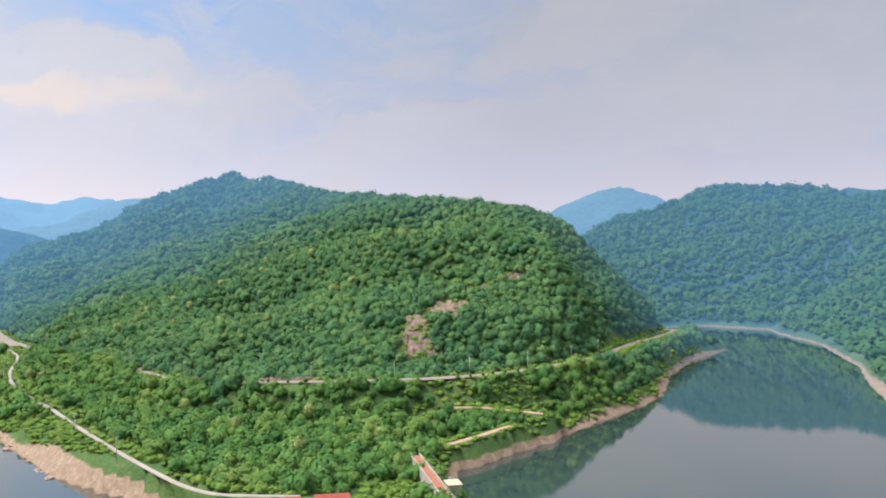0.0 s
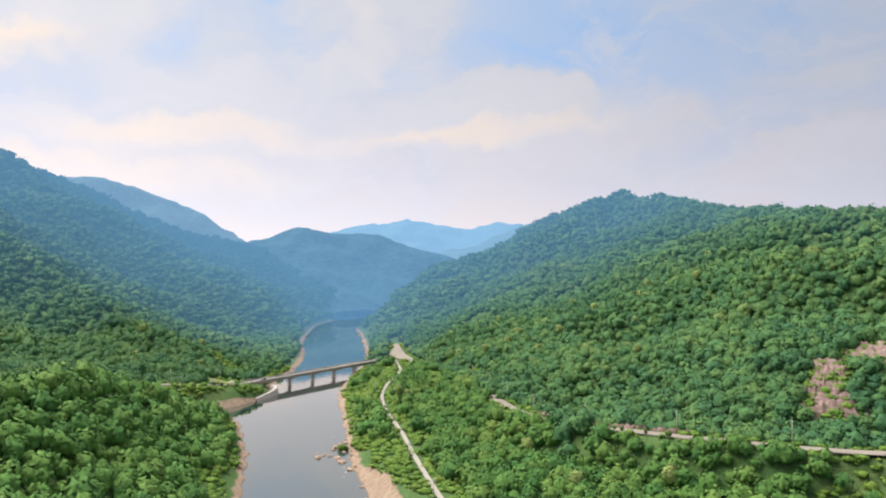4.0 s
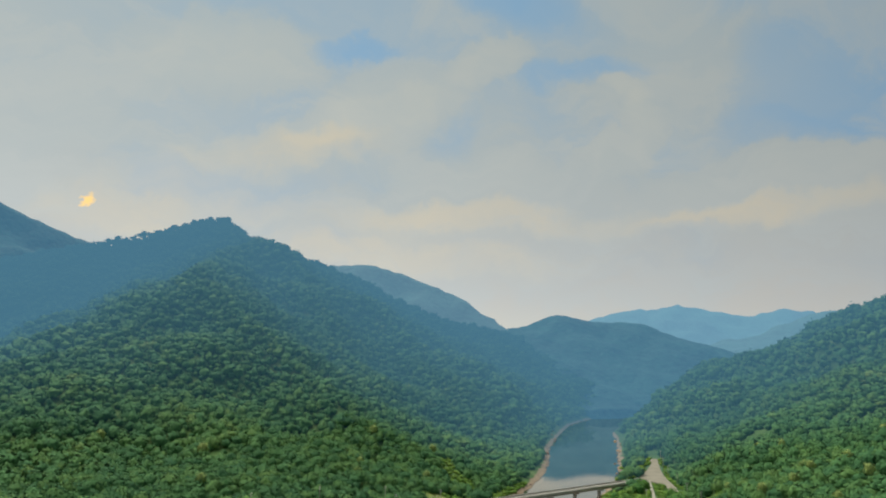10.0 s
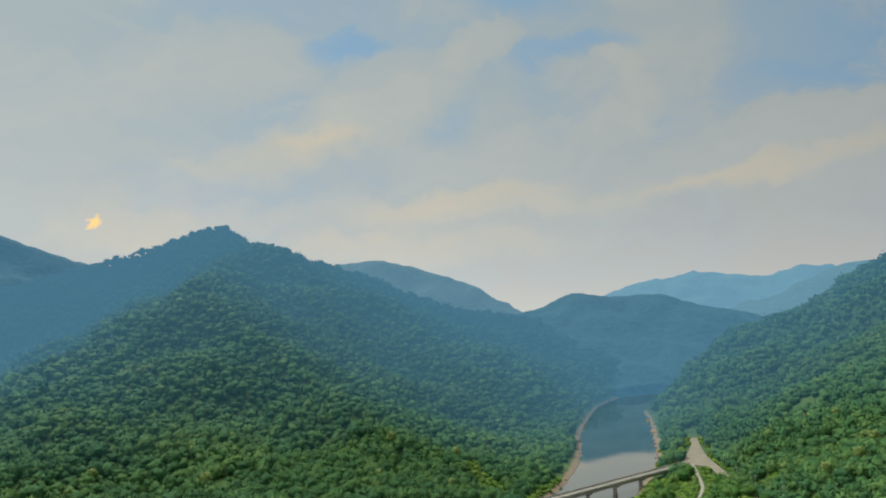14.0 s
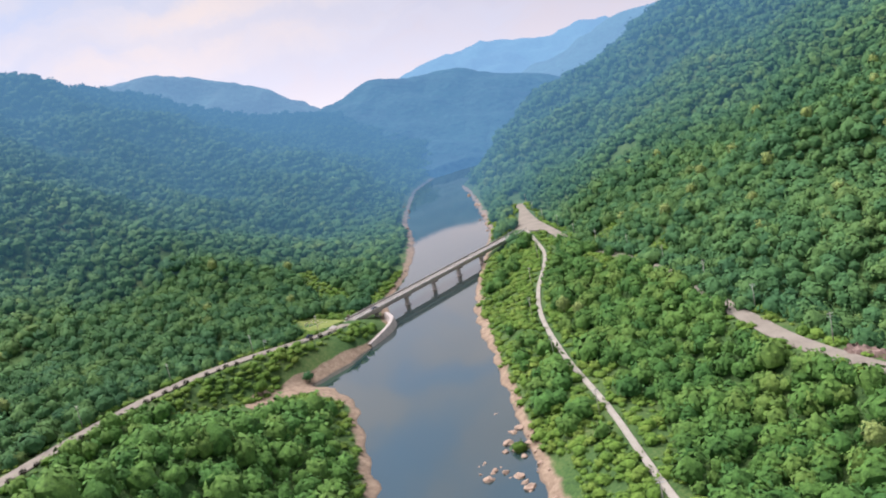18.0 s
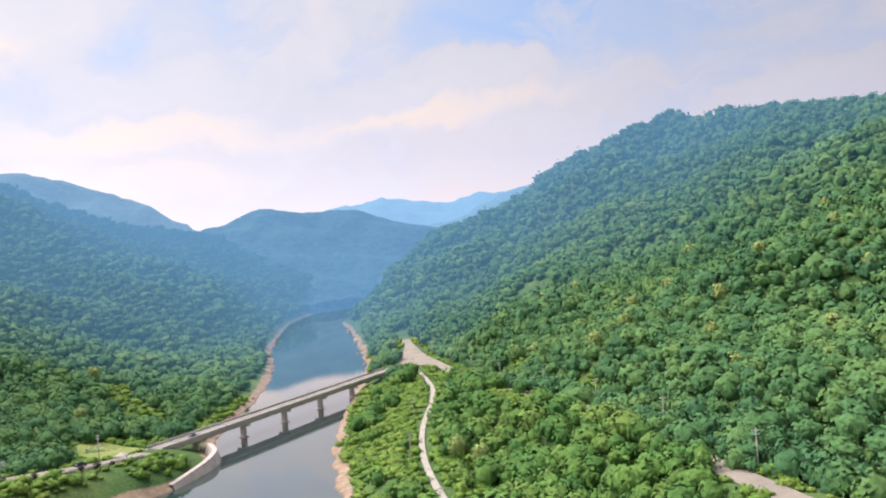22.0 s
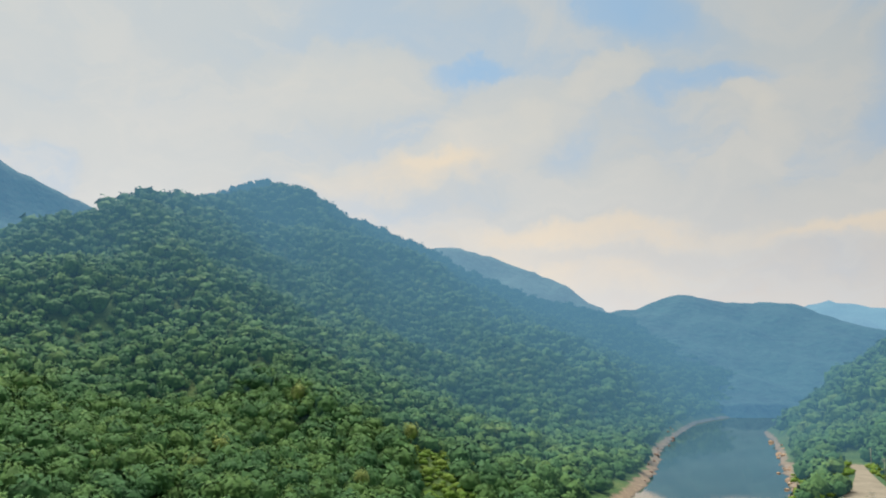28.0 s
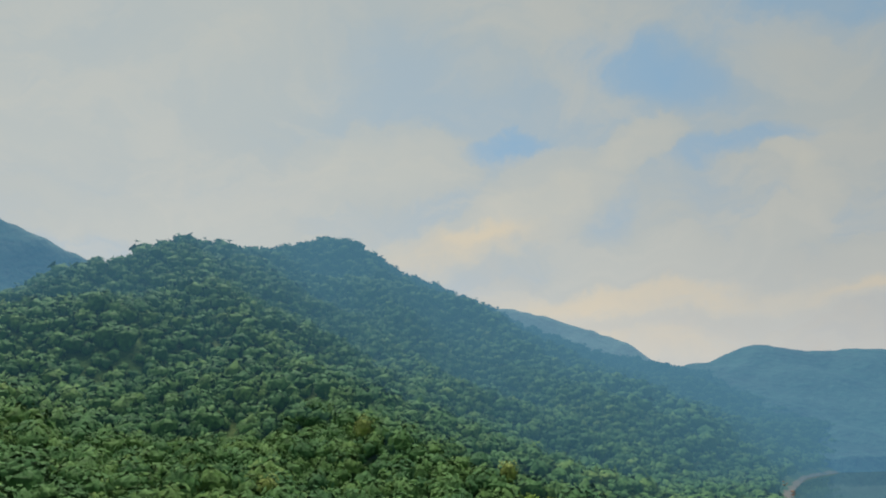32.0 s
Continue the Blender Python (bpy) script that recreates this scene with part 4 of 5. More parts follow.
bx, by = scrub_spots(near_boxes, 2.5, 500)
g = np.random.default_rng(500)
keep = g.random(len(bx)) < 0.64
bx, by = bx[keep], by[keep]
bw = 2.0 + 5.0 * g.random(len(bx)) ** 1.7
tagged(wood("undergrowth", crown_kinds(10, 16, 0.13, 53, 1), np.column_stack([bx, by, land(bx, by)]), bw, bw * g.uniform(0.4, 0.8, len(bx)), BUSH, 501, 0.2),
       "bright green bushes and vines along the banks and roads", "bushes", kind="stuff")


def tufts(bm, r, mid, rx, rz, count, size):
    """Bent leafy tufts over an uneven egg, with some inside it."""
    off = Vector((r.random() * 40, r.random() * 40, r.random() * 40))
    out = bm.verts.layers.float_vector.new("outward")
    for i in range(count):
        h = 1 - 1.8 * (i + r.random()) / count
        a = 2.39996 * i + r.uniform(-0.5, 0.5)
        q = math.sqrt(max(0.0, 1 - h * h))
        d = Vector((math.cos(a) * q, math.sin(a) * q, h))
        k = (1 + 0.45 * noise.noise(d * 1.8 + off)) * r.uniform(0.7, 1.05)
        c = mid + Vector((d.x * rx * k, d.y * rx * k, d.z * rz * k))
        n = (d + Vector((r.uniform(-0.7, 0.7), r.uniform(-0.7, 0.7), r.uniform(-0.3, 0.7)))).normalized()
        u = n.orthogonal().normalized()
        u.rotate(Matrix.Rotation(r.uniform(0, 6.283), 3, n))
        w, s = n.cross(u), size * r.uniform(0.7, 1.3)
        v = [bm.verts.new(p) for p in (c - u * s, c - w * s * 0.8 - n * s * 0.3, c + u * s, c + w * s * 0.8 - n * s * 0.3)]
        for q in v:
            q[out] = d
        bm.faces.new((v[0], v[1], v[2]))
        bm.faces.new((v[0], v[2], v[3]))


def tree(name, label, x, y, width, height, mat, trunk=True, group=""):
    """A tree with a tapered forked trunk and a crown of many lobes."""
    r = random.Random(int(x * 7 + y * 13))
    z = land_at(x, y)
    ob = thing(name, label, "tree" if trunk else "shrub", group, Matrix.Translation((x, y, z)))
    bm = bmesh.new()
    rod(bm, (0, 0, -0.5), (0.1, 0, height * 0.5), width * 0.05, width * 0.03, 7)
    for k in range(4):
        a = k * 1.6 + r.random()
        rod(bm, (0.05, 0, height * (0.25 + 0.07 * k)), (math.cos(a) * width * 0.28, math.sin(a) * width * 0.28, height * 0.62), width * 0.022, width * 0.01, 5)
    part("trunk", bm, WOOD, ob)
    bm = bmesh.new()
    got = bmesh.ops.create_icosphere(bm, subdivisions=2, radius=1, matrix=Matrix.Translation((0, 0, height * 0.62)) @ Matrix.Diagonal((width * 0.36, width * 0.36, height * 0.32, 1)))
    for v in got["verts"]:
        v.co += Vector((v.co.x, v.co.y, v.co.z - height * 0.62)) * 0.4 * noise.noise(v.co * 0.6)
    tufts(bm, r, Vector((0, 0, height * 0.62)), width * 0.48, height * 0.42, 190, width * 0.075)
    part("crown", bm, mat, ob)
    return ob


for x, y, w in ((60, 330, 6), (38, 285, 5.5), (85, 300, 6), (70, 260, 5), (110, 330, 6.5), (130, 285, 6), (95, 235, 5), (-8, 228, 6), (-2, 222, 5), (150, 360, 6), (45, 390, 5.5), (170, 300, 6),
                (105, 60, 7), (60, 100, 6), (-240, 205, 7), (20, 320, 5), (52, 305, 5.5), (78, 345, 6), (120, 250, 5.5), (66, 225, 5), (100, 390, 6), (140, 330, 5), (30, 410, 5), (190, 350, 6), (118, 205, 5), (90, 20, 6), (125, 30, 5), (75, 60, 6), (-150, 300, 5), (-185, 280, 5.5), (-130, 150, 5.5), (-200, 160, 6), (-205, 330, 6), (-170, 350, 6), (-290, 180, 6)):
    tree("flowering_tree", "tree with pale yellow blossom standing out of the green forest", x * M, y * M, w * 1.25, w * 0.9 + 4.6, YELLOW, group="blossoming trees in the forest")
tree("islet_bush", "lone rounded green bush on the river's edge", -19 * M, 137 * M, 6.2, 5.0, BUSH)
tree("bank_tree", "pale green willow by the west road", -122 * M, 196 * M, 8, 7, BUSH)
tree("bank_tree", "broad dark green tree below the west road", -110 * M, 212 * M, 6, 5.5, FOREST)

# ---- dark shrubs along the west road ----
pts, side, *_ = ribbon(ROAD_WEST, 0, step=2.0)
gone = np.concatenate([[0], np.cumsum(np.hypot(*np.diff(pts[:, :2], axis=0).T))])


def on_line(pts, side, gone, s, off):
    i = min(int(np.searchsorted(gone, s)), len(pts) - 1)
    return pts[i, 0] + side[i, 0] * off, pts[i, 1] + side[i, 1] * off, pts[i, 2], math.atan2(side[i, 1], side[i, 0])


def shrub_mesh(seed):
    r = random.Random(seed)
    bm = bmesh.new()
    tufts(bm, r, Vector((0, 0, 1.0)), 1.1, 0.85, 130, 0.2)
    return bm


first = []
for k in range(3):
    ob = thing("roadside_shrub", "dark clipped shrub with reddish leaves beside the west road", "shrub", "shrubs along the road")
    part("stem", rod(bmesh.new(), (0, 0, -0.3), (0, 0, 0.7), 0.12, 0.08, 6), WOOD, ob)
    part("crown", shrub_mesh(k), DARKBUSH, ob)
    first.append(ob)
r = random.Random(8)
s, k = 22.0, 0
while s < gone[-1] - 40:
    x, y, z, a = on_line(pts, side, gone, s, 5.0 + r.uniform(-0.4, 0.4))
    m = Matrix.Translation((x, y, z - 0.2)) @ Matrix.Rotation(r.uniform(0, 6.28), 4, "Z") @ Matrix.Diagonal((*[r.uniform(0.9, 1.35)] * 3, 1))
    if k < 3:
        first[k].matrix_basis = m
    else:
        c = copy_thing(first[k % 3], m)
        c.matrix_basis = m
    k += 1
    s += r.choice((5.0, 6.0, 7.5, 11.0))


# ---- low round trees along the lake side of the hill road ----
pts, side, *_ = ribbon(ROAD_HILL, 0, step=2.0)
gone = np.concatenate([[0], np.cumsum(np.hypot(*np.diff(pts[:, :2], axis=0).T))])
s = 604.0
while s < 775:
    x, y, z, a = on_line(pts, side, gone, s, -5.2)
    tree("roadside_tree", "small rounded green tree at the edge of the hill road", x, y, 2.6 + 0.8 * math.sin(s), 3.4, BUSH, group="trees along the hill road")
    s += 9.5 + 3 * math.sin(s * 1.7)


# ---- utility poles ----
def pole_at(x, y, z, turn):
    ob = thing("utility_pole", "grey concrete utility pole with steel crossarms and insulators", "pole", "poles along the roads", Matrix.Translation((x, y, z)) @ Matrix.Rotation(turn, 4, "Z"))
    part("mast", rod(bmesh.new(), (0, 0, -1), (0, 0, 10.5), 0.19, 0.12, 10), CONCRETE, ob, smooth=True)
    for h in (9.9, 9.0):
        part("crossarm", box(bmesh.new(), -1.1, -0.06, h - 0.06, 1.1, 0.06, h + 0.06), STEEL, ob)
    for q in (-1.0, -0.4, 0.4, 1.0):
        part("insulator", rod(bmesh.new(), (q, 0, 9.96), (q, 0, 10.25), 0.07, 0.05, 6), WALL, ob)
    return ob


master = None
for line, off, start, gap in ((ROAD_HILL, 6.0, 60, 48), (ROAD_WEST, -6.5, 16, 46), (ROAD_TRACK, -4.5, 40, 62)):
    pts, side, *_ = ribbon(line, 0, step=2.0)
    gone = np.concatenate([[0], np.cumsum(np.hypot(*np.diff(pts[:, :2], axis=0).T))])
    s = start
    while s < min(gone[-1] - 10, 900):
        x, y, z, a = on_line(pts, side, gone, s, off)
        z = land_at(x, y)
        if master is None:
            master = pole_at(x, y, z, a)
        else:
            copy_thing(master, Matrix.Translation((x, y, z)) @ Matrix.Rotation(a, 4, "Z"))
        s += gap

# ---- steel guard rails ----
def guard_rail(line, off, s0, s1, label):
    pts, side, *_ = ribbon(line, 0, step=4.0)
    gone = np.concatenate([[0], np.cumsum(np.hypot(*np.diff(pts[:, :2], axis=0).T))])
    ob = thing("guard_rail", label, "guard rail")
    use = (gone >= s0) & (gone <= s1)
    p = np.column_stack([pts[use, :2] + side[use] * off, pts[use, 2]])
    bm = bmesh.new()
    ring = []
    for q in p:
        ring.append([bm.verts.new((q[0], q[1], q[2] + h)) for h in (0.5, 0.85)])
    for a, b in zip(ring[:-1], ring[1:]):
        bm.faces.new((a[0], b[0], b[1], a[1]))
    bmesh.ops.solidify(bm, geom=list(bm.faces), thickness=0.08)
    part("rail", bm, STEEL, ob)
    post = bpy.data.meshes.new("post")
    bm = box(bmesh.new(), -0.07, -0.07, -0.5, 0.07, 0.07, 0.85)
    bm.to_mesh(post)
    bm.free()
    post.materials.append(STEEL)
    for q in p[::1]:
        o = new("post", post)
        o.location = tuple(q)
        o.parent = ob
    return ob


guard_rail(ROAD_HILL, -4.0, 905, 1060, "pale steel guard rail on the lake side of the hill road")
guard_rail(ROAD_WEST, 4.4, 4, 40, "pale steel guard rail where the west road meets the bridge")

# ---- junction at the bridge's east end ----
bm = bmesh.new()
rim = [(-59, 521, 8.45), (-50, 514, 8.45), (-44, 508, 9.4), (-30, 495, 10.5), (-40, 530, 10.2), (-51, 572, 9.95), (-59, 622, 10.0), (-62, 622, 10.0), (-58, 570, 9.7)]
top = [bm.verts.new(p) for p in rim]
mid = bm.verts.new((-50, 540, 9.7))
for a, b in zip(top, top[1:] + top[:1]):
    bm.faces.new((mid, a, b))
got = bmesh.ops.extrude_face_region(bm, geom=list(bm.faces))
bmesh.ops.translate(bm, vec=(0, 0, -0.6), verts=[v for v in got["geom"] if isinstance(v, bmesh.types.BMVert)])
bmesh.ops.recalc_face_normals(bm, faces=list(bm.faces))
apron = part("road_junction", bm, PALE_ROAD)
tagged(apron, "wide worn asphalt junction beyond the bridge", "road", kind="structure")

# ---- car on the bridge ----
car = thing("car", "small dark blue hatchback crossing the bridge", "car", m=frame_m @ Matrix.Translation((17, -2.0, 0.02)))
bm = box(bmesh.new(), -2.1, -0.85, 0.3, 2.1, 0.85, 0.95, 0.12)
part("body", bm, CARPAINT, car)
bm = bmesh.new()
got = bmesh.ops.create_cube(bm, size=1, matrix=Matrix.Translation((-0.2, 0, 1.2)) @ Matrix.Diagonal((2.6, 1.5, 0.55, 1)))
for v in got["verts"]:
    if v.co.z > 1.2:
        v.co.x = -0.2 + (v.co.x + 0.2) * 0.68
        v.co.y *= 0.86
cabin = part("cabin", bm, GLASS, car, "dark glass cabin")
part("roof", box(bmesh.new(), -1.08, -0.62, 1.475, 0.68, 0.62, 1.52, 0.02), CARPAINT, car)
for x in (-1.3, 1.3):
    for y in (-0.82, 0.82):
        wheel = part("wheel", rod(bmesh.new(), (x, y - 0.1, 0.32), (x, y + 0.1, 0.32), 0.32, 0.32, 14), RUBBER, car)
for y in (-0.6, 0.6):
    part("headlight", box(bmesh.new(), 2.08, y - 0.16, 0.62, 2.13, y + 0.16, 0.8, 0.01), WALL, car)

# ---- houses by the dam ----
def house(x, y, z, turn, w, d, h, rise, label, doors, windows):
    ob = thing("house", label, "house", m=Matrix.Translation((x, y, z)) @ Matrix.Rotation(radians(turn), 4, "Z"))
    part("wall", box(bmesh.new(), -w / 2, -d / 2, -1, w / 2, d / 2, h), WALL, ob)
    bm = bmesh.new()
    e = 0.5
    v = [bm.verts.new(p) for p in ((-w / 2 - e, -d / 2 - e, h), (w / 2 + e, -d / 2 - e, h), (w / 2 + e, d / 2 + e, h), (-w / 2 - e, d / 2 + e, h), (-w / 2 - e, 0, h + rise), (w / 2 + e, 0, h + rise))]
    for f in ((0, 1, 5, 4), (2, 3, 4, 5), (0, 4, 3), (1, 2, 5), (3, 2, 1, 0)):
        bm.faces.new([v[i] for i in f])
    roof = part("roof", bm, REDROOF, ob, "dull red sheet-metal roof")
    for i in range(int(w / 0.9)):
        q = -w / 2 + 0.4 + i * 0.9
        part("seam", rod(bmesh.new(), (q, -d / 2 - e, h + 0.04), (q, 0, h + rise + 0.04), 0.04, 0.04, 4), REDROOF, roof)
    for q in doors:
        part("door", box(bmesh.new(), q - 0.5, -d / 2 - 0.06, 0, q + 0.5, -d / 2 + 0.02, 2.05, 0.02), RUST, ob)
    for q in windows:
        win = part("window", box(bmesh.new(), q - 0.6, -d / 2 - 0.05, 1.0, q + 0.6, -d / 2 + 0.02, 2.0, 0.02), STEEL, ob)
        part("pane", box(bmesh.new(), q - 0.5, -d / 2 - 0.07, 1.1, q + 0.5, -d / 2 - 0.04, 1.9), GLASS, win)
    return ob


HZ = 9 * M
yard = part("house_yard", box(bmesh.new(), 86, -56, HZ - 1.5, 114, -39, HZ - 0.05, 0.1), TRACK)
tagged(yard, "pale concrete yard in front of the dam houses", "yard", kind="structure")
house(93, -45.5, HZ, -14, 4.6, 3.6, 2.6, 1.0, "small cream house with a red roof by the track", (0.9,), (-1.0,))
house(106, -50, HZ, -14, 11.5, 5.0, 2.9, 1.3, "long low cream house with a dull red metal roof", (-3.0,), (0.5, 3.2))

# ---- dam ----
DAM_A, DAM_B = Vector((159.0, 1.0, 10.0)), Vector((130.0, -150.0, 10.0))
run = DAM_B - DAM_A
dam = thing("dam", "concrete dam with a ribbed sloping face and rust-red walkway", "dam",
            m=Matrix.Translation(DAM_A) @ Matrix.Rotation(math.atan2(run.y, run.x), 4, "Z"))
L = run.length
bm = bmesh.new()
prof = ((2.0, 0.0), (2.0, -16.0), (-16.0, -16.0), (-3.0, -1.2), (-2.5, 0.0))
a = [bm.verts.new((0, -q[0], q[1])) for q in prof]
b = [bm.verts.new((L, -q[0], q[1])) for q in prof]
for i in range(5):
    bm.faces.new((a[i], a[(i + 1) % 5], b[(i + 1) % 5], b[i]))
bm.faces.new(a[::-1])
bm.faces.new(b)
bmesh.ops.recalc_face_normals(bm, faces=list(bm.faces))
part("body", bm, CONCRETE, dam)
for y in (-1.8, 2.3):
    part("parapet", box(bmesh.new(), 0, y - 0.2, 0.0, L, y + 0.2, 1.1, 0.03), CONCRETE, dam, "pale concrete parapet")
part("walkway", box(bmesh.new(), 0.2, -1.55, 0.004, L, 2.05, 0.08), RUST, dam, "rust-red walkway")
for i in range(int(L / 6)):
    part("rib", rod(bmesh.new(), (3 + i * 6, 3.2, -1.2), (3 + i * 6, 15.8, -15.6), 0.35, 0.35, 6), CONCRETE, dam, "sloping concrete rib")

gate = thing("gatehouse", "cream concrete gatehouse with an overhanging flat roof on the dam", "building", m=Matrix.Translation((152.5, -52.0, 10.0)) @ Matrix.Rotation(math.atan2(run.y, run.x), 4, "Z"))
part("shaft", box(bmesh.new(), -2.6, -1.6, -14.0, 2.6, 2.4, 0.6, 0.1), CONCRETE, gate, "stained concrete intake shaft")
part("wall", box(bmesh.new(), -2.5, -1.5, 0.6, 2.5, 2.3, 3.6, 0.06), OCHRE, gate)
part("roof", box(bmesh.new(), -3.6, -2.5, 3.6, 3.6, 3.3, 4.0, 0.08), OCHRE, gate, "pale yellow flat roof slab")
part("cornice", box(bmesh.new(), -3.3, -2.2, 3.35, 3.3, 3.0, 3.6, 0.04), CONCRETE, gate)
for q in (-1.4, 0.0, 1.4):
    for y in (-1.56, 2.36):
        win = part("window", box(bmesh.new(), q - 0.45, y - 0.06, 1.6, q + 0.45, y + 0.06, 2.8, 0.02), STEEL, gate)
        part("pane", box(bmesh.new(), q - 0.38, y - 0.075, 1.67, q + 0.38, y + 0.075, 2.73), GLASS, win)
part("door", box(bmesh.new(), -2.58, -0.2, 0.62, -2.46, 0.8, 2.7, 0.02), RUST, gate)
hoist = thing("gate_hoist", "grey-blue steel gate hoist on slim posts beside the gatehouse", "hoist", m=Matrix.Translation((157.0, -42.0, 8.6)))
for x in (-0.9, 0.9):
    part("post", rod(bmesh.new(), (x, 0, -12.0), (x, 0, 3.6), 0.16, 0.14, 8), STEEL, hoist)
part("beam", box(bmesh.new(), -1.3, -0.2, 3.5, 1.3, 0.2, 3.9, 0.03), STEEL, hoist)
part("platform", box(bmesh.new(), -1.6, -1.2, 0.9, 1.6, 1.2, 1.1, 0.03), CONCRETE, hoist)
for k in range(5):
    part("railing", rod(bmesh.new(), (-1.5 + k * 0.75, -1.15, 1.1), (-1.5 + k * 0.75, -1.15, 2.1), 0.04, 0.04, 6), STEEL, hoist)


# ---- rocks ----
def rock(name, label, x, y, z, sx, sy, sz, seed, group="", sub=3, mat=ROCK):
    bm = bmesh.new()
    bmesh.ops.create_icosphere(bm, subdivisions=sub, radius=1)
    o = Vector((seed * 3.7, seed * 1.3, 0))
    for v in bm.verts:
        q = v.co.copy()
        v.co *= 1 + 0.5 * noise.noise(q * 1.2 + o) + 0.28 * noise.noise(q * 3.5 + o)
        v.co.x, v.co.y, v.co.z = v.co.x * sx, v.co.y * sy, v.co.z * sz
    ob = part(name, bm, mat)
    ob.matrix_basis = Matrix.Translation((x, y, z)) @ Matrix.Rotation(seed * 1.7, 4, "Z")
    return tagged(ob, label, "rock", group)


def rock_face(x, y, wide, tall, seed, label, group, up=0.0):
    """A bare broken cliff that follows the slope, ragged at its rim."""
    e = 3.0
    down = Vector((land_at(x - e, y) - land_at(x + e, y), land_at(x, y - e) - land_at(x, y + e), 0)).normalized()
    side = Vector((-down.y, down.x, 0))
    n = 22
    bm = bmesh.new()
    rows = []
    g = np.linspace(-1, 1, n)
    gu, gv = np.meshgrid(g, g, indexing="ij")
    base = land(x + side.x * gu * wide / 2 + down.x * gv * tall / 2, y + side.y * gu * wide / 2 + down.y * gv * tall / 2)
    for i in range(n):
        row = []
        for j in range(n):
            u, v = i / (n - 1) * 2 - 1, j / (n - 1) * 2 - 1
            q = Vector((u * 2.3 + seed * 3.1, v * 2.3, seed * 1.7))
            reach = 1 - (u * u + v * v) + 1.35 * noise.noise(q * 1.5) - 0.14
            p = side * (u * wide / 2) + down * (v * tall / 2)
            crag = abs(noise.noise(Vector((q.x * 2.2, q.y * 0.7, 5)))) * 2.6 + noise.noise(q * 2.5) * 1.2
            lift = 1.0 * max(-1.5, min(1.0, reach * 3)) + (crag if reach > 0 else 0)
            row.append(bm.verts.new((p.x, p.y, float(base[i, j]) + lift + up)))
        rows.append(row)
    for a, b in zip(rows[:-1], rows[1:]):
        for j in range(n - 1):
            bm.faces.new((a[j], b[j], b[j + 1], a[j + 1]))
    ob = part("rock_face", bm, ROCK)
    ob.matrix_basis = Matrix.Translation((x, y, 0))
    return tagged(ob, label, "rock", group)


r = random.Random(21)
pts, side, *_ = ribbon(ROAD_HILL, 0, step=2.0)
gone = np.concatenate([[0], np.cumsum(np.hypot(*np.diff(pts[:, :2], axis=0).T))])
for s in (556, 572, 590, 612, 634):
    x, y, z, a = on_line(pts, side, gone, s, 8.5)
    rock_face(x, y, 19, 10, s * 0.37, "broken brown rock cutting beside the hill road", "rock cuttings along the road")
for i, (x, y, w, t) in enumerate(((258, 175, 36, 28), (229, 167, 18, 26), (222, 153, 18, 30), (219, 138, 32, 24), (324, 207, 26, 14), (300, 197, 22, 10), (288, 203, 16, 9),
                                  (147, 113, 28, 12), (127, 136, 26, 11), (167, 103, 20, 9), (531, 245, 16, 16))):
    rock_face(x, y, w, t, i, "bare pinkish-brown rock face among the trees on the hillside", "rock faces on the wooded hill")
for i, (x, y, w, t) in enumerate(((-541, 516, 40, 34), (-530, 500, 26, 24), (-552, 531, 26, 22))):
    rock_face(x * M, y * M, w, t, i + 20, "pale bare cliff high on the western mountain", "cliffs on the mountain", 5.0)
for i in range(42):
    t = r.random()
    x, y = (-30 + t * 40) * M + r.uniform(-9, 7), (165 - t * 110) * M + r.uniform(-6, 6)
    z = land_at(x, y)
    if z > 2.5 or z < -3.0:
        continue
    s = r.choice((0.6, 0.8, 1.0, 1.4, 2.0))
    rock("shore_boulder", "pale grey-brown boulder at the water's edge", x, y, max(z, -0.3) + s * 0.1, s, s * r.uniform(0.7, 1.1), s * 0.6, i + 50, "boulders along the river", 2, MUD)
for i in range(26):
    a, d, s = r.uniform(0, 6.283), 4 + 15 * r.random(), r.choice((0.5, 0.7, 0.9, 1.3, 1.9))
    x, y = -25 + math.cos(a) * d * 0.7, 164 + math.sin(a) * d
    rock("shore_boulder", "pale boulder standing out of the shallow water", x, y, max(land_at(x, y), -0.2) + s * 0.12, s, s * r.uniform(0.7, 1.1), s * 0.6, i + 220, "boulders along the river", 2, MUD)
for i in range(18):
    t, s = r.random(), r.choice((0.7, 0.9, 1.2, 1.9))
    x, y = (-108 - t * 80) * M + r.uniform(-1, 7), (372 + t * 320) * M
    z = land_at(x, y)
    if z < -1.2:
        continue
    rock("shore_boulder", "dark rock on the bare west shore", x, y, max(z, 0) + 0.1, s, s * r.uniform(0.7, 1.0), s * 0.6, i + 120, "boulders along the river", 2)
for i in range(34):
    t, s = r.random() ** 1.4, r.choice((0.6, 0.8, 1.1, 1.5, 2.2))
    x, y = (-72 - t * 50) * M + r.uniform(-6, 5), (470 + t * 240) * M
    z = land_at(x, y)
    if z < -1.2:
        continue
    rock("shore_boulder", "pale boulder below the east bank", x, y, max(z, 0) + 0.1, s, s * r.uniform(0.7, 1.0), s * 0.65, i + 150, "boulders along the river", 2, MUD)

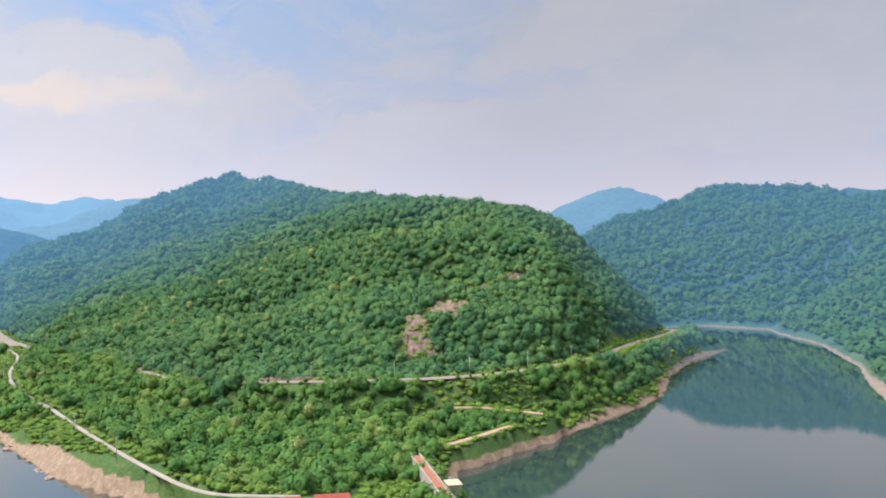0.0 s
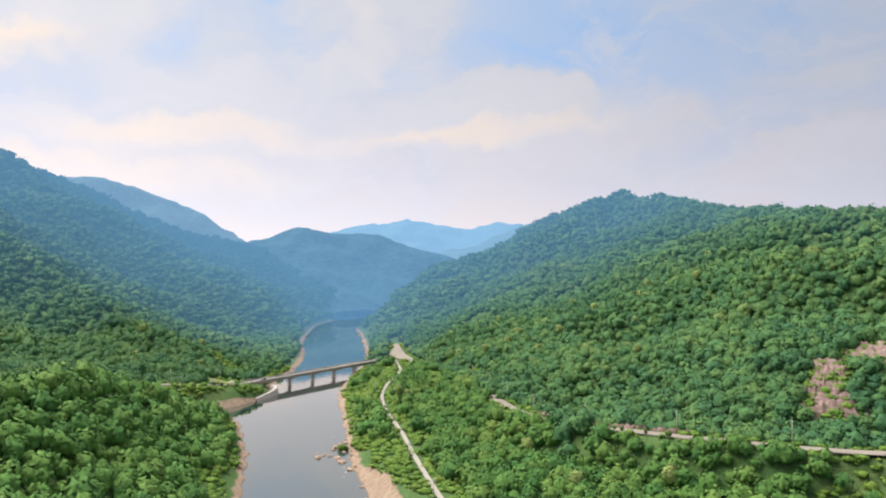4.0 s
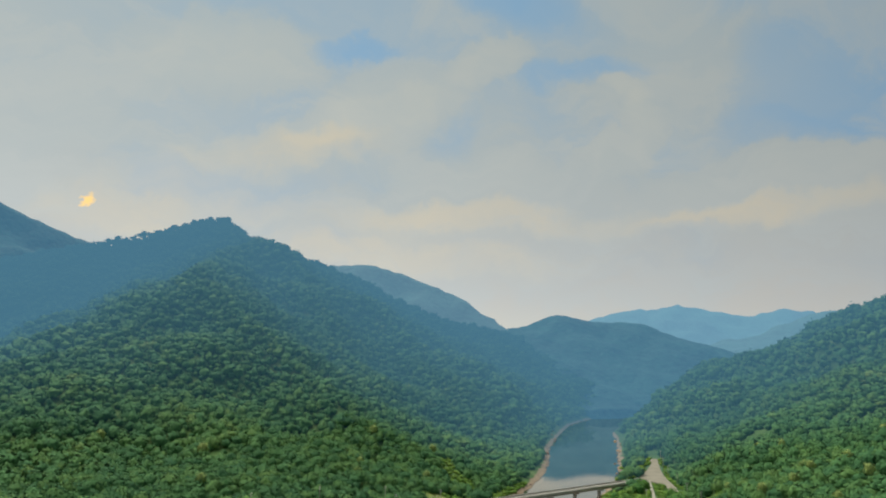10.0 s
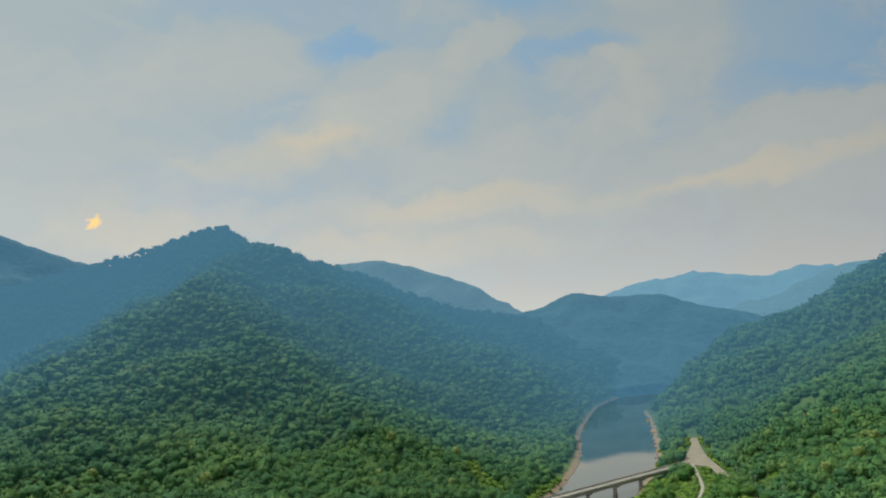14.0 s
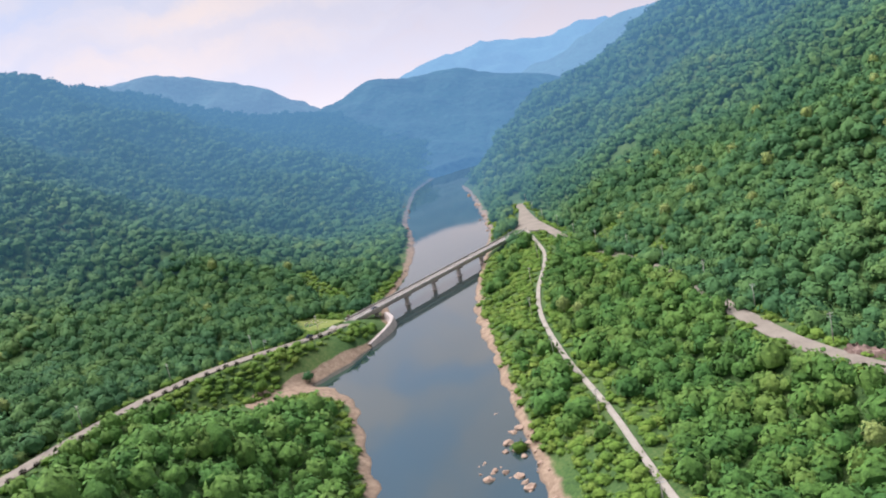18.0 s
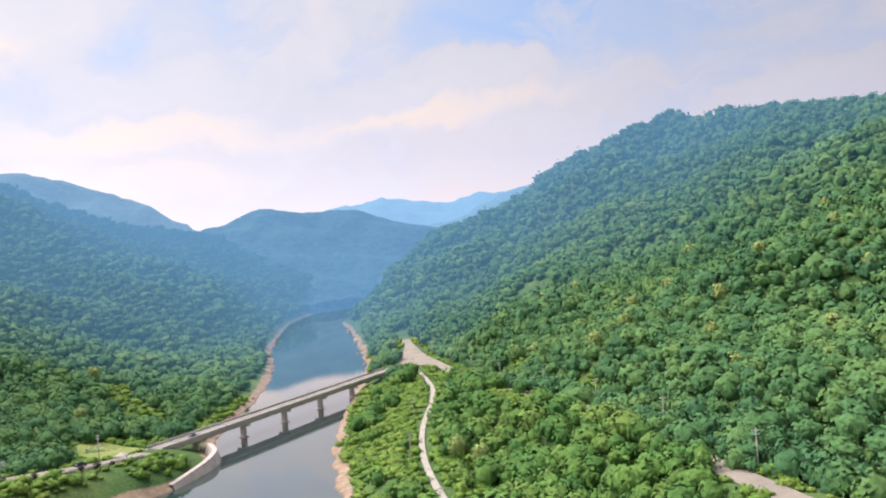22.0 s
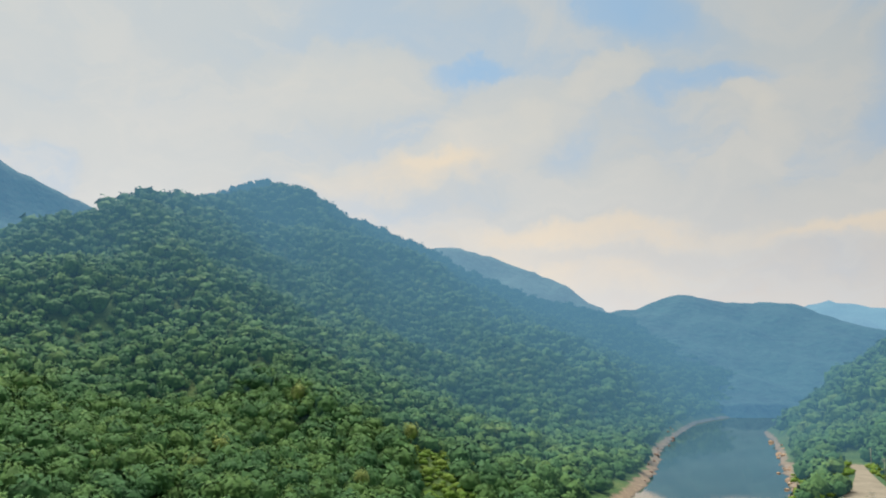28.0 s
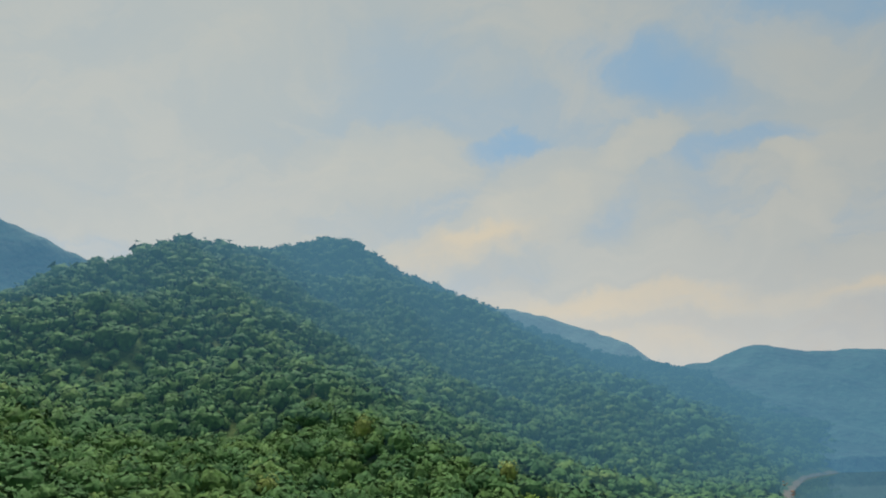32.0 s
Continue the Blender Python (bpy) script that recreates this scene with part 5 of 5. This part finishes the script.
# ---- grassy plot with stones by the west end of the bridge ----
bm = bmesh.new()
bmesh.ops.create_circle(bm, cap_ends=True, segments=28, radius=14.5)
bmesh.ops.subdivide_edges(bm, edges=list(bm.edges), cuts=2, use_grid_fill=True)
PX, PY = -157.0, 342.0
for v in bm.verts:
    k = 1 + 0.12 * math.sin(3 * math.atan2(v.co.y, v.co.x))
    v.co.x, v.co.y = v.co.x * k + PX, v.co.y * k + PY
    v.co.z = land_at(v.co.x, v.co.y) + 0.3
plot = part("meadow_plot", bm, MEADOW)
tagged(plot, "mown yellow-green grass plot cleared in the trees", "meadow", kind="structure")
for i in range(22):
    x, y = PX + (i % 6 - 2.5) * 3.0 + r.uniform(-0.6, 0.6), PY + (i // 6 - 1.5) * 4.0 + r.uniform(-0.6, 0.6)
    z = land_at(x, y)
    st = part("plot_stone", box(bmesh.new(), -0.45, -0.15, -0.2, 0.45, 0.15, r.uniform(0.5, 1.0), 0.05), WALL)
    st.matrix_basis = Matrix.Translation((x, y, z + 0.1)) @ Matrix.Rotation(r.uniform(-0.3, 0.3), 4, "Z")
    tagged(st, "small pale upright stone on the grass plot", "stone", "stones on the plot")
shed = thing("pavilion", "small grey-roofed pavilion on the grass bank by the road", "pavilion", m=Matrix.Translation((-139.0, 314.0, land_at(-139.0, 314.0))))
for x in (-1.4, 1.4):
    for y in (-1.4, 1.4):
        part("post", rod(bmesh.new(), (x, y, -0.5), (x, y, 2.4), 0.1, 0.1, 8), WOOD, shed)
bm = bmesh.new()
bmesh.ops.create_cone(bm, cap_ends=True, segments=4, radius1=3.0, radius2=0.15, depth=1.1, matrix=Matrix.Translation((0, 0, 2.95)) @ Matrix.Rotation(0.785, 4, "Z"))
part("roof", bm, CONCRETE, shed, "weathered grey roof")
part("platform", box(bmesh.new(), -1.6, -1.6, -0.6, 1.6, 1.6, 0.35, 0.04), WOOD, shed)

# ---- road sign by the west road ----
pts, side, *_ = ribbon(ROAD_WEST, 0, step=2.0)
gone = np.concatenate([[0], np.cumsum(np.hypot(*np.diff(pts[:, :2], axis=0).T))])
x, y, z, a = on_line(pts, side, gone, 56, -5.2)
sign = thing("road_sign", "blank grey direction sign on a bent steel roadside mast", "sign", m=Matrix.Translation((x, y, z)) @ Matrix.Rotation(a, 4, "Z"))
part("mast", rod(bmesh.new(), (0, 0, -0.5), (0, 0, 5.6), 0.11, 0.1, 8), STEEL, sign)
part("arm", rod(bmesh.new(), (0, 0, 5.3), (2.8, 0, 5.5), 0.08, 0.06, 8), STEEL, sign)
part("panel", box(bmesh.new(), 1.0, -0.05, 4.4, 3.2, 0.05, 5.9, 0.02), STEEL, sign, "pale sign panel")

# ---- stone marker by the west end of the bridge ----
x, y = -142.5, 350.0
z = land_at(x, y)
mark = thing("stone_monument", "weathered brown stone monument on a stepped base", "monument", m=Matrix.Translation((x, y, z)) @ Matrix.Rotation(0.6, 4, "Z"))
part("base", box(bmesh.new(), -2.2, -1.4, -0.6, 2.2, 1.4, 0.5, 0.06), CONCRETE, mark, "stepped concrete base")
part("plinth", box(bmesh.new(), -1.4, -0.8, 0.5, 1.4, 0.8, 1.1, 0.06), CONCRETE, mark)
bm = bmesh.new()
bmesh.ops.create_icosphere(bm, subdivisions=3, radius=1, matrix=Matrix.Translation((0, 0, 2.3)) @ Matrix.Diagonal((1.1, 0.5, 1.4, 1)))
for v in bm.verts:
    v.co *= 1 + 0.12 * noise.noise(v.co * 1.4)
part("stone", bm, ROCK, mark, "upright rough brown stone")

# ---- cars parked by the road ----
def parked_car(x, y, z, turn, paint, label):
    ob = thing("parked_car", label, "car", "cars parked by the road", Matrix.Translation((x, y, z)) @ Matrix.Rotation(turn, 4, "Z"))
    part("body", box(bmesh.new(), -2.15, -0.88, 0.3, 2.15, 0.88, 0.95, 0.13), paint, ob)
    bm = bmesh.new()
    got = bmesh.ops.create_cube(bm, size=1, matrix=Matrix.Translation((-0.2, 0, 1.22)) @ Matrix.Diagonal((2.7, 1.55, 0.58, 1)))
    for v in got["verts"]:
        if v.co.z > 1.2:
            v.co.x, v.co.y = -0.2 + (v.co.x + 0.2) * 0.66, v.co.y * 0.85
    part("cabin", bm, GLASS, ob, "dark glass cabin")
    part("roof", box(bmesh.new(), -1.08, -0.64, 1.51, 0.68, 0.64, 1.56, 0.02), paint, ob)
    for q in (-1.35, 1.35):
        for w in (-0.84, 0.84):
            part("wheel", rod(bmesh.new(), (q, w - 0.1, 0.32), (q, w + 0.1, 0.32), 0.32, 0.32, 14), RUBBER, ob)
    return ob


pts, side, *_ = ribbon(ROAD_WEST, 0, step=2.0)
gone = np.concatenate([[0], np.cumsum(np.hypot(*np.diff(pts[:, :2], axis=0).T))])
x, y, z, a = on_line(pts, side, gone, 30, -2.0)
parked_car(x, y, z + 0.32, a + math.pi / 2, CARPAINT, "dark saloon car on the edge of the west road")
